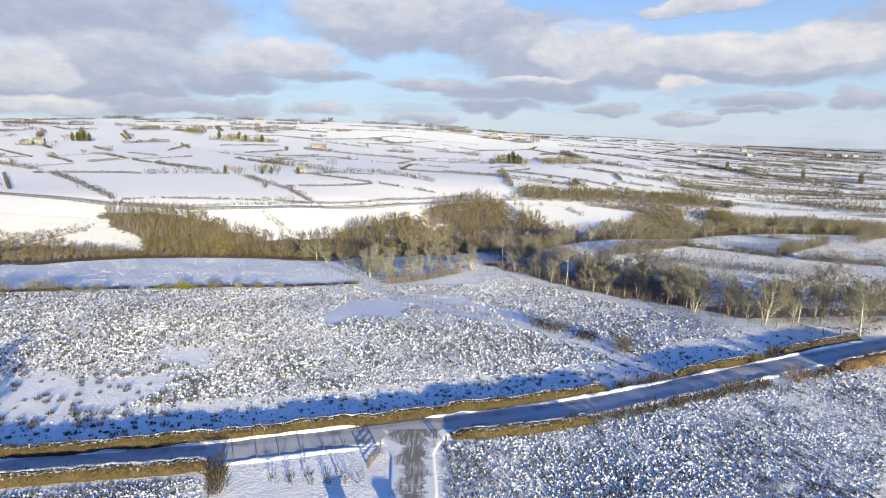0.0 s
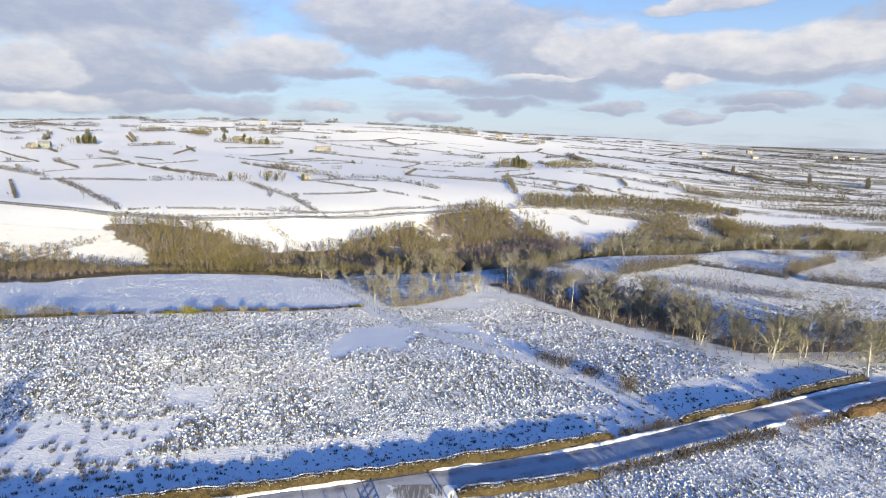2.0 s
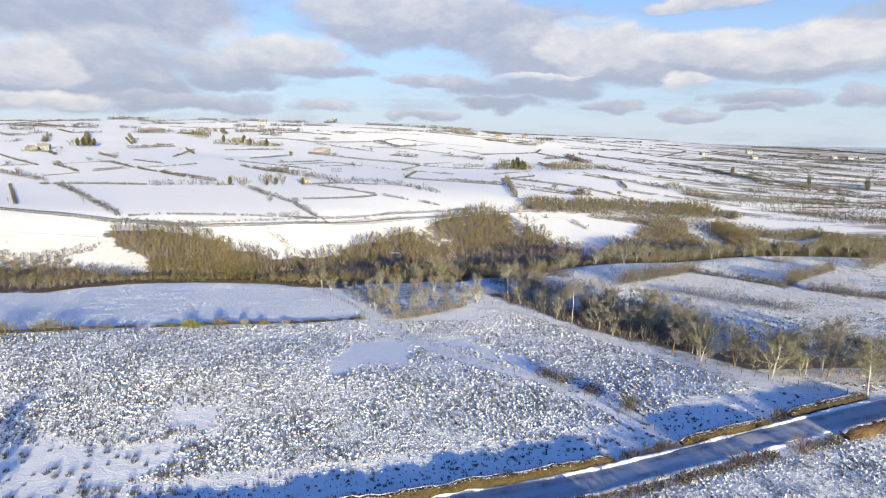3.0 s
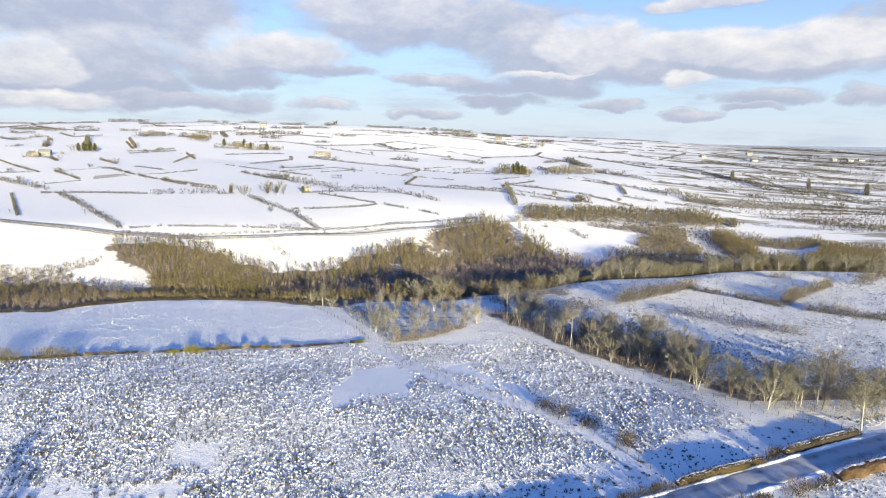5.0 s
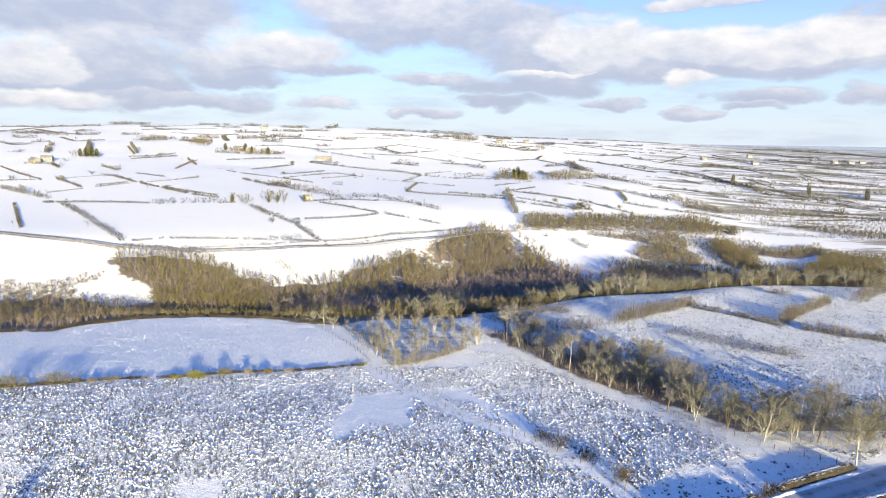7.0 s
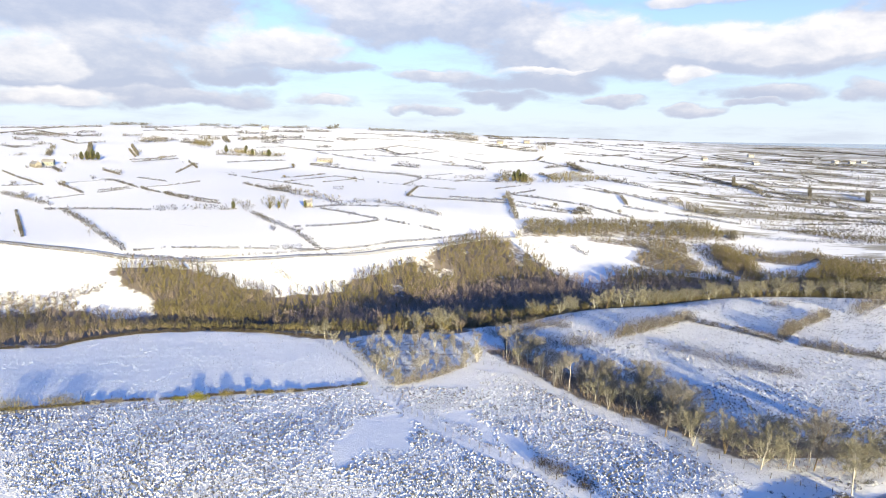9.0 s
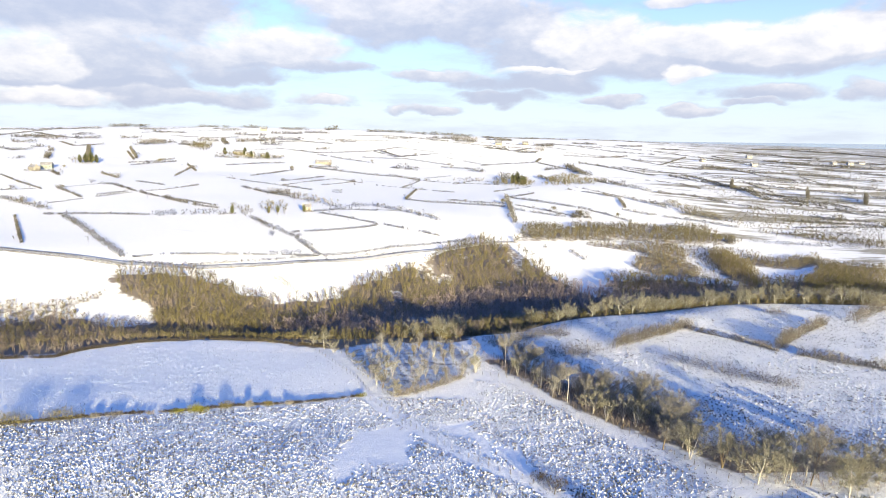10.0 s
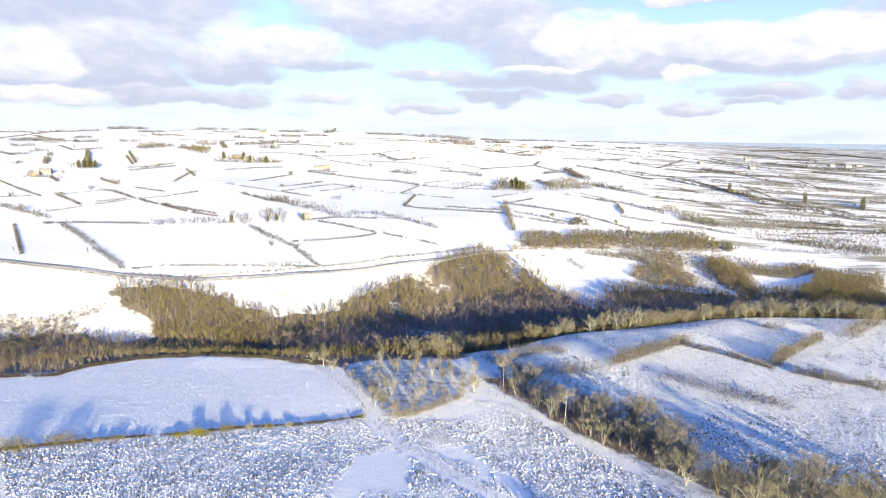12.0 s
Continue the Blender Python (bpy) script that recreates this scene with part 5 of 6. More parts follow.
field_hedge([(-327.5, 1173.2), (-279.9, 1181.4)], 5.95, 11.4)
field_hedge([(-241.2, 1181.8), (-220.7, 1210.1)], 7.65, 9.5)
field_hedge([(-520.2, 1123.5), (-484.5, 1165.4)], 1.7, 3.8)
field_hedge([(-661.2, 906.4), (-620.1, 896.4), (-596.7, 926.5)], 4.25, 8.55)
field_hedge([(-605.1, 968.5), (-586.9, 984.3)], 4.25, 7.6)
field_hedge([(-694.4, 1005.5), (-609.4, 932.5), (-552.8, 897.4)], 1.7, 2.85)
field_hedge([(-546, 840.2), (-498.2, 794.8), (-482, 832.6)], 2.125, 2.85)
field_hedge([(-508, 932.6), (-487.2, 943.7)], 4.25, 7.6)
field_hedge([(-440.2, 851), (-417.3, 897.8)], 5.95, 17.1)
field_hedge([(-526.8, 1031.3), (-475.3, 1069.2), (-390.6, 1115.7)], 1.7, 2.85)
field_hedge([(-460.5, 992.5), (-386.1, 993.7), (-358.1, 1021.1)], 1.7, 2.85)
field_hedge([(-337.3, 960.6), (-295.3, 1003.6)], 6.8, 13.3)
field_hedge([(-320.7, 1092), (-271.6, 1101.1)], 5.1, 11.4)
field_hedge([(-392, 878.6), (-352.7, 873.6)], 5.1, 11.4)
field_hedge([(-300.6, 769.5), (-260.2, 779.8), (-227, 806.8)], 3.4, 4.75)
field_hedge([(-339.7, 917.2), (-363.8, 963.7)], 5.95, 7.6)
field_hedge([(-204.3, 932), (-188.9, 943.4)], 5.1, 7.6)
field_hedge([(-290, 871.1), (-251.7, 912), (-195.9, 892.9)], 1.7, 2.85)
field_hedge([(-261.8, 702.9), (-233.8, 742.1), (-210.9, 761.4)], 1.7, 1.9)
field_hedge([(-556.1, 740.4), (-530.6, 724.4), (-521.3, 740.9)], 3.4, 4.75)
field_hedge([(-530, 764.1), (-520.1, 770.9)], 4.25, 7.6)
field_hedge([(-479, 648.1), (-475, 651.1)], 4.25, 5.7)
field_hedge([(-664.8, 933.4), (-640.4, 926.2), (-624.9, 931.9)], 4.25, 10.45)
field_hedge([(-569.4, 910.6), (-550.7, 908.1), (-535.9, 912.3)], 4.25, 10.45)
field_hedge([(-506.2, 1037.1), (-480.4, 1036.1), (-457.5, 1042.1)], 4.25, 10.45)
field_hedge([(-389.9, 879.5), (-372.9, 882.6), (-358.6, 892.8)], 6.8, 10.45)
field_hedge([(-372, 1050.2), (-348.2, 1049.9), (-326.5, 1056.8)], 5.1, 10.45)
field_hedge([(-297.7, 1015.4), (-275.3, 1017.5), (-254.6, 1027)], 5.1, 10.45)
field_hedge([(-265.4, 1119.1), (-244.5, 1119.7), (-224.2, 1124)], 5.1, 10.45)
field_hedge([(-191.9, 1028.3), (-176.2, 1027.1), (-161.7, 1033.5)], 4.25, 10.45)
field_hedge([(-117.2, 1091.8), (-94.8, 1094), (-72.8, 1103.7)], 4.25, 10.45)
field_hedge([(-38.2, 1125.4), (-12.8, 1130), (12.9, 1146)], 5.1, 10.45)
field_hedge([(10.5, 1114), (29.5, 1117.6), (48.9, 1129)], 5.95, 10.45)
field_hedge([(76.2, 1191.6), (100.1, 1209.9), (127.5, 1255.5)], 4.25, 10.45)
field_hedge([(173.2, 1193.5), (189.8, 1199), (209.9, 1224.1)], 5.95, 10.45)
field_hedge([(-596.1, 820.2), (-581, 816.3), (-572.7, 822.2)], 4.25, 10.45)
field_hedge([(-566.2, 1105.5), (-539, 1096.8), (-518.7, 1102.1)], 4.25, 10.45)
field_hedge([(-435.9, 1124.6), (-413.2, 1120.3), (-394.5, 1127.1)], 4.25, 10.45)
field_hedge([(74.6, 1067.4), (89, 1070.3), (103.8, 1077)], 4.25, 10.45)
field_hedge([(121.3, 1051), (137.9, 1057), (155.3, 1066.7)], 4.25, 10.45)
field_hedge([(287.5, 1388.5), (312.6, 1395.3), (341.5, 1417.3)], 4.25, 10.45)
field_hedge([(397.1, 1415.2), (426.2, 1423.4), (461.5, 1450.2)], 3.4, 10.45)
field_hedge([(485.4, 1400), (514.3, 1406.7), (550.3, 1431.6)], 3.4, 10.45)
field_hedge([(-294.6, 945.3), (-278.7, 945.9), (-264.8, 954)], 5.1, 10.45)
field_hedge([(-392.8, 943.6), (-380.6, 944.3), (-369.8, 948.6)], 6.8, 10.45)
field_hedge([(-69.1, 795.1), (-42.3, 788.9)], 5.95, 8.55)
field_hedge([(33.3, 805.3), (44.6, 800.8)], 6.8, 11.4)
field_hedge([(5.6, 666), (33.1, 713.3), (89.5, 676.1)], 1.7, 2.85)
field_hedge([(63.4, 751.3), (72.9, 738.4)], 7.65, 11.4)
field_hedge([(-9.1, 830), (30.2, 825.5)], 2.125, 2.85)
field_hedge([(182.6, 924.1), (182.8, 842.3), (187.2, 808.5)], 6.8, 13.3)
field_hedge([(116.7, 773.2), (129.9, 722.3), (167.5, 706.3)], 4.25, 8.55)
field_hedge([(136.2, 851.1), (165.5, 878.5)], 4.25, 8.55)
field_hedge([(188.8, 738.1), (210.5, 715.5)], 6.885, 7.695)
field_hedge([(102.3, 484.2), (115.6, 513)], 5.1, 4.75)
field_hedge([(-102.6, 532.3), (-97.7, 533.2)], 4.25, 4.75)
field_hedge([(-151.5, 499.6), (-133.9, 496.4)], 5.1, 3.8)
field_hedge([(161.9, 416.9), (174.4, 397.6), (171.3, 372.7)], 4.59, 7.695)
field_hedge([(216.9, 447.3), (224.7, 466.3)], 5.7375, 3.8475)
field_hedge([(130.3, 406.4), (139.9, 387.8), (140, 366.9)], 5.7375, 10.26)
field_hedge([(241.7, 462.2), (280.1, 458.7), (347.6, 461)], 3.4425, 6.4125)
field_hedge([(283.9, 498.4), (311.3, 495.8), (346.8, 506)], 3.4425, 10.26)
field_hedge([(52.7, 403.5), (83.8, 412), (126.7, 421.7), (166.3, 428.6)], 2.55, 3.8)
field_hedge([(82.2, 383.7), (86.5, 368.9)], 2.55, 3.8)
field_hedge([(63.6, 385.2), (65.9, 385.3)], 2.55, 1.9)
rough_hedge([(54.9, 188), (69.4, 197.9), (89.8, 212)], 3.5, 3)
rough_hedge([(88.2, 207.7), (97.6, 199), (105.9, 188.3), (108, 185.4)], 1.8, 1.6)
rough_hedge([(109.8, 188.9), (122.5, 201.1), (142.6, 217.4)], 3, 3)
rough_hedge([(112.5, 182), (120.3, 175.7), (132, 168.2)], 2.4, 2.4)
rough_hedge([(69.5, 176.5), (77.9, 167.4), (85.2, 161.5), (96.4, 155.5)], 2.5, 6)
rough_hedge([(27.6, 181.4), (38.4, 180.9), (54.2, 185.6)], 3, 5)
rough_hedge([(21.6, 194.3), (34.7, 203), (42.3, 200.5)], 3, 4)
rough_hedge([(14, 196), (19.2, 189.5)], 2.5, 4)
rough_hedge([(155.9, 219.7), (169.5, 231.4), (182.7, 240.3)], 4, 5)
rough_hedge([(128.9, 232.2), (133.6, 228.3)], 2.5, 4)
rough_hedge([(-13.7, 151.5), (-4.5, 156.5), (4.4, 164.5)], 1.8, 2)
shade_hedge([(-104.4, 127.6), (-93.1, 130.7), (-81.8, 134.6), (-66.5, 137.8), (-54.1, 142.7), (-40.1, 145.7), (-23, 151.4)], 0.65, 0.9)



def bush(x, y, tall, wide, twig, label):
    v, f = shrubs([(x - 0.3 * wide, y), (x + 0.3 * wide, y + 0.2)], tall, wide, 0.35 * wide, 260, 0.05, rng, 0.15)
    return tagged(new("bush", mesh_of("bush", v, f, twig)), label, "bush", "bushes on the field bank")


bush(50.3, 79.0, 1.9, 2.8, RUSSET, "rounded reddish-brown bush in the roadside hedge")
for x, y, tall, wide in ((19.3, 109, 2.0, 2.8), (21.6, 106, 1.6, 3.0), (25.8, 101.5, 1.3, 2.2), (30.2, 94.5, 2.6, 2.2)):
    bush(x, y, tall, wide, HEDGE, "dark brown bush on the bank between fields")
for x, y, tall, wide, tw in ((-93.4, 131.3, 2.6, 4, TWIG), (-89.5, 132, 2.6, 4, TWIG), (-99.3, 128.2, 2.8, 4, TWIG), (-103, 127.5, 3, 4, TWIG), (-62.6, 137.6, 2.6, 2.6, GORSE), (-61, 138.2, 1.8, 3.0, GORSE), (-56, 140.5, 3.0, 2.6, TWIG),
                             (-72.2, 135.6, 1.2, 2, GREY_TWIG), (-80.8, 133.4, 2.4, 3, GREY_TWIG), (-50.8, 142.3, 2.2, 1.6, GREY_TWIG), (-84.5, 132.6, 1.6, 2, GREY_TWIG), (-66.5, 136.6, 1.2, 3, GORSE), (-46, 143.6, 1.8, 1.6, TWIG), (-41, 145, 1.6, 1.6, GREY_TWIG), (-23, 151.5, 1.6, 2.4, GORSE)):
    bush(x, y, (1.05 if x < -86 else 0.75) * tall, (1.1 if x < -86 else 0.85) * wide, tw, "yellow-green gorse bush on the field boundary" if tw is GORSE else "leafless thorn bush on the field boundary")


# ---- rushes and tussocks in the rough fields ----
def rushes():
    r = np.random.default_rng(5)
    n = 44000
    y = 46 + 200 * r.uniform(0, 1, n) ** 1.35
    x = r.uniform(-0.9, 0.9, n) * np.maximum(y, 50)
    bad = distance_to(x, y, ROAD) < 4.6
    bad |= distance_to(x, y, LANE_LINE) < 3.2
    bad |= inside(x, y, LEFT_FIELD) | inside(x, y, YARD) | inside(x, y, GORGE) | inside(x, y, CORNER) | inside(x, y, TREE_LINE)
    bad |= np.logical_or.reduce([inside(x, y, ring) for ring in SMOOTH])
    bad |= (distance_to(x, y, FIELD_FOOT) < 5) & (r.uniform(0, 1, n) < 0.6)
    bad |= (y > 150) & (x < 8)
    bad |= lumps(x, y, 9, 51) * lumps(x, y, 2.5, 52) < 0.12
    x, y = x[~bad], y[~bad]
    n, blades = len(x), 5
    of = np.repeat(np.arange(n), blades)
    m = len(of)
    size = r.uniform(0.12, 0.27, n) * (1 + 0.7 * (lumps(x, y, 12, 53) > 0.62))
    turn, out = r.uniform(0, 6.28, m), r.uniform(0, 0.35, m) * size[of]
    bx, by = x[of] + np.cos(turn) * out, y[of] + np.sin(turn) * out
    base = np.stack([bx, by, land(bx, by) - 0.05], 1)
    tip = base + np.stack([np.cos(turn), np.sin(turn), 0 * turn], 1) * (size[of] * r.uniform(0.1, 0.8, m))[:, None]
    tip[:, 2] += size[of] * r.uniform(0.5, 1.1, m)
    v, f = spikes(base, tip, 0.085 + 0.0006 * by, r)
    tagged(new("rushes", mesh_of("rushes", v, f, RUSH)), "dead rushes and tussock grass poking through snow", "rushes", kind="stuff")


rushes()


def rush_clumps():
    """Big rush clumps standing apart on smooth snow and along the foot of the field."""
    r = np.random.default_rng(25)
    bx, by, _, _, _ = along([(-70, 58), (-45, 64), (-20, 69.5), (0, 74.5), (20, 82), (40, 90)], 0.45)
    x = np.concatenate([r.uniform(-64, -34, 90), bx + r.normal(0, 1.2, len(bx)), r.uniform(20, 60, 40)])
    y = np.concatenate([r.uniform(63, 84, 90), by + r.normal(0, 2.6, len(by)), r.uniform(86, 104, 40)])
    keep = (distance_to(x, y, ROAD) > 5.6) & ~inside(x, y, ROAD_TREES)
    x, y = x[keep], y[keep]
    n, blades = len(x), 46
    size = r.uniform(0.22, 0.62, n) * np.where(x < -32, 1.15, 0.75)
    of = np.repeat(np.arange(n), blades)
    m = len(of)
    turn, out = r.uniform(0, 6.28, m), np.sqrt(r.uniform(0, 1, m)) * 0.6 * size[of]
    px, py = x[of] + np.cos(turn) * out, y[of] + np.sin(turn) * out
    base = np.stack([px, py, land(px, py) - 0.05], 1)
    tip = base + np.stack([np.cos(turn), np.sin(turn), 0 * turn], 1) * (size[of] * r.uniform(0.1, 0.6, m))[:, None]
    tip[:, 2] += size[of] * r.uniform(0.6, 1.25, m)
    v, f = spikes(base, tip, r.uniform(0.03, 0.09, m), r)
    tagged(new("rushes", mesh_of("rushes", v, f, CLUMP)), "dark rush clumps dusted with snow standing apart", "rushes", kind="stuff")


rush_clumps()


def tussocks():
    """Snow-dusted grass tussocks: low uneven humps."""
    r = np.random.default_rng(15)
    n = 138000
    y = 46 + 204 * r.uniform(0, 1, n) ** 1.25
    x = r.uniform(-0.82, 0.82, n) * np.maximum(y, 50)
    bad = (distance_to(x, y, ROAD) < 4.8) | (distance_to(x, y, LANE_LINE) < 3.8)
    bad |= inside(x, y, YARD) | inside(x, y, GORGE) | inside(x, y, LEFT_SCRUB)
    bad |= (distance_to(x, y, FIELD_FOOT) < 4 + 3.5 * lumps(x, y, 7, 17)) & (r.uniform(0, 1, n) < 0.9)
    bad |= (np.maximum.reduce([soft_inside(x, y, ring, 3) for ring in SMOOTH]) > r.uniform(0.1, 0.9, n))
    bad |= (distance_to(x, y, FENCE_A) < 2.2) | (distance_to(x, y, FENCE_B) < 4.2)
    mown = inside(x, y, LEFT_FIELD)
    bad |= (y > 150) & (x < 8) & ~mown
    bad |= mown & (r.uniform(0, 1, n) < 0.25)
    bad |= lumps(x, y, 11, 55) * 0.6 + lumps(x, y, 3, 56) * 0.4 < np.where(y > 150, 0.3, 0.06)
    bad |= inside(x, y, TREE_LINE) | inside(x, y, ROAD_TREES)
    x, y, mown = x[~bad], y[~bad], mown[~bad]
    n = len(x)
    grassy = r.uniform(0, 1, n) < np.where(mown, 0.2, (0.34 + 0.28 * lumps(x, y, 9, 60)) * np.where(y < 62 + 0.37 * x, 0.85, 1.0) * np.clip(1.5 - 0.005 * y, 0.6, 1.0))
    low = np.where(mown, 0.6, np.where(y > 150, 0.8, 1.0)) * (0.78 + 0.4 * lumps(x, y, 7, 59)) * np.where(y < 62 + 0.37 * x, 0.85, 1.0)
    wide, tall = low * r.uniform(0.17, 0.34, n) * (1 + 0.0022 * y), low * r.uniform(0.13, 0.28, n) * (1 + 0.002 * y)
    wide, tall = np.where(grassy, 0.72, 1.0) * wide, np.where(grassy, 1.3, 1.0) * tall
    sides = 5
    t = np.arange(sides) * 2 * math.pi / sides
    turn = r.uniform(0, 6.28, n)
    z = land(x, y) - 0.06
    rad = wide[:, None] * r.uniform(0.6, 1.4, (n, sides))
    ring = np.stack([x[:, None] + rad * np.cos(t + turn[:, None]), y[:, None] + rad * np.sin(t + turn[:, None]), z[:, None] + 0.05 * r.uniform(-1, 0.6, (n, sides))], -1)
    top = np.stack([x + r.normal(0, 0.07, n), y + r.normal(0, 0.07, n), z + tall], 1)[:, None]
    verts = np.concatenate([ring, top], 1).reshape(-1, 3)
    caps = np.array([(k, (k + 1) % sides, sides) for k in range(sides)])
    faces = (caps[None] + np.arange(n)[:, None, None] * (sides + 1)).reshape(-1, 3)
    me = mesh_of("tussocks", verts, faces, HUMMOCK)
    me.materials.append(TUSSOCK)
    me.polygons.foreach_set("material_index", np.repeat(grassy, sides).astype(np.int32))
    tagged(new("tussocks", me), "snow-dusted grass tussocks all over the rough pasture", "tussocks", kind="stuff")


tussocks()


# ---- fences, gate and yard ----
def post_mesh(tall, thick):
    p = Pile()
    p.tube([(0, 0, -0.3), (0, 0, tall * 0.96), (0, 0, tall)], [thick, thick * 0.95, thick * 0.5], 6)
    return p.mesh("post", POST)


def fence(line, gap, tall, label, rails=0, wires=3):
    thing = tagged(new("fence"), label, "fence", "field fences")
    me = post_mesh(tall, 0.06)
    x, y, hx, hy, run = along(line, gap)
    z = land(x, y)
    for k in range(len(x)):
        ob = part("post", me, thing)
        ob.location = (x[k], y[k], z[k])
        ob.rotation_euler = (rng.normal(0, 0.04), rng.normal(0, 0.04), rng.uniform(0, 3))
    for level in np.linspace(0.35, 0.9, wires):
        p = Pile()
        p.tube(np.stack([x, y, z + tall * level], 1), np.full(len(x), 0.012), 3)
        part("wire", p.mesh("wire", WIRE), thing)
    return thing


fence([(-22, 57.5), (-15, 59.3), (-8.3, 61.0)], 2.3, 1.15, "row of weathered fence posts along the yard bank", wires=0)
fence(FENCE_A, 2.6, 1.2, "leaning post and wire fence between rough fields")
fence(FENCE_B, 2.4, 1.2, "post and wire fence along the tree line")
fence([(-47.6, 195.9), (-36.0, 179.0), (-26.6, 165.0), (-21.5, 154.1)], 2.6, 1.15, "post and wire fence down the end of the snowy field")
fence([(113, 180), (120.5, 174.6), (133, 166.5), (150, 158)], 2.4, 1.2, "post and wire fence beside a plateau hedge")

gate = tagged(new("field_gate"), "open five-bar wooden gate beside the lane", "gate")
g = Vector((-6.6, 59.6, float(land(-6.6, 59.6)[0])))
for dx, dy in ((0, 0), (-0.9, -3.0)):
    ob = part("post", post_mesh(1.5, 0.1), gate)
    ob.location = g + Vector((dx, dy, 0))
for k in range(5):
    p = Pile()
    p.tube([(g.x, g.y, g.z + 0.25 + 0.24 * k), (g.x - 0.9, g.y - 3.0, g.z + 0.25 + 0.24 * k)], [0.045, 0.045], 4)
    part("bar", p.mesh("bar", POST), gate)
p = Pile()
p.tube([(g.x, g.y, g.z + 0.25), (g.x - 0.9, g.y - 3.0, g.z + 1.2)], [0.04, 0.04], 4)
part("brace", p.mesh("brace", POST), gate)
for x, y, tall in ((-0.4, 63.0, 1.3), (0.6, 61.6, 1.2)):
    ob = tagged(new("gate_post", post_mesh(tall, 0.1)), "weathered wooden gate post at the lane mouth", "post", "gate posts")
    ob.location = (x, y, float(land(x, y)[0]))


# Stands out of view; added to cast the block shadows beside the lane.
def pillar(x, y):
    thing = tagged(new("gate_pillar"), "unseen square stone pillar with a capstone, added to cast a block shadow", "pillar", "gate pillars")
    z = float(land(x, y)[0])
    p = Pile()
    p.box((x - 0.65, y - 0.5, z - 0.3), (x + 0.65, y + 0.5, z + 1.75))
    part("shaft", p.mesh("shaft", STONE), thing)
    p = Pile()
    p.box((x - 0.75, y - 0.6, z + 1.75), (x + 0.75, y + 0.6, z + 1.9))
    part("capstone", p.mesh("capstone", STONE), thing)


pillar(-6.9, 43.6)
pillar(-2.0, 43.4)
for k in range(10):
    x, y = -16.5 + 0.9 * k + rng.normal(0, 0.2), 53.2 + 0.12 * k + rng.normal(0, 0.3)
    v, f = shrubs([(x, y), (x + 0.2, y + 0.1)], 1.7, 0.5, 0.3, 12, 0.07, rng, 0.25)
    tagged(new("sapling", mesh_of("sapling", v, f, STEM)), "bare young shrub stems standing in the snowy yard", "shrub", "yard shrubs")


# ---- conifers and houses on the hill ----
def conifer_kind():
    thing = tagged(new("conifer"), "dark green conifer beside a farmstead", "conifer", "conifers")
    p = Pile()
    p.tube([(0, 0, -0.3), (0, 0, 9.6)], [0.22, 0.03], 6)
    part("trunk", p.mesh("trunk", BARK), thing)
    r = np.random.default_rng(9)
    n = 700
    f = r.uniform(0.04, 1, n) ** 0.8
    turn = r.uniform(0, 6.28, n)
    base = np.stack([0 * f, 0 * f, 10 * f], 1)
    out = np.sin(math.pi * (0.08 + 0.88 * f)) ** 0.7 * 2.3 * r.uniform(0.5, 1.15, n) + 0.1
    tip = base + np.stack([np.cos(turn) * out, np.sin(turn) * out, 0.1 * out + 0.8 * r.uniform(-1, 1, n)], 1)
    v, fc = spikes(tip, base, 0.7 * (1.15 - f), r)
    part("needles", mesh_of("needles", v, fc, NEEDLES), thing)
    return thing


COPSES = (([(-149, 397), (-158, 430), (-142, 422), (-132, 396)], 6.0, TWIG), ([(-127, 402), (-140, 440), (-124, 446), (-107, 412)], 6.5, TWIG), ([(-162, 521), (-146, 527), (-88, 473), (-85, 452), (-110, 464), (-137, 492)], 4.0, GREY_TWIG),
          ([(-312, 790), (-284, 815), (-222, 812), (-221, 792), (-262, 772)], 6.5, TWIG), ([(-367, 840), (-380, 890), (-350, 890), (-328, 813)], 7.5, TWIG), ([(-470, 900), (-440, 910), (-410, 871), (-434, 846)], 6.0, GREY_TWIG),
          ([(-640, 930), (-605, 935), (-547, 869), (-576, 858)], 3.0, BRAMBLE), ([(-350, 985), (-310, 1000), (-286, 985), (-328, 958)], 5.5, GREY_TWIG),
          ([(51, 662), (55, 715), (92, 730), (100, 690), (90, 660)], 8.0, TWIG), ([(104, 671), (130, 760), (165, 800), (190, 735), (143, 680)], 6.5, TWIG), ([(-10, 1150), (30, 1175), (58, 1180), (45, 1092), (-1, 1110)], 7.0, GREY_TWIG),
          ([(157, 1115), (180, 1130), (166, 1050)], 8.0, GREY_TWIG), ([(-412, 638), (-386, 644), (-384, 662), (-410, 658)], 7.0, TWIG), ([(4, 700), (40, 700), (46, 730), (8, 735)], 3.6, GREY_TWIG))
for ring, tall, twig in COPSES:
    thicket("copse", "small grey copse on the hillside" if twig is GREY_TWIG else "small olive-brown copse beside a hill farm", ragged(ring, 4.8, rng), tall, twig, BARK, 44, 0.42)
PLAIN = [(275, 569), (326, 633), (366, 621), (420, 545), (400, 500), (344, 463), (293, 479), (262, 489), (253, 522)]
BRAKE = [(231, 636), (241, 588), (259, 563), (250, 526), (222, 550), (220, 600)]
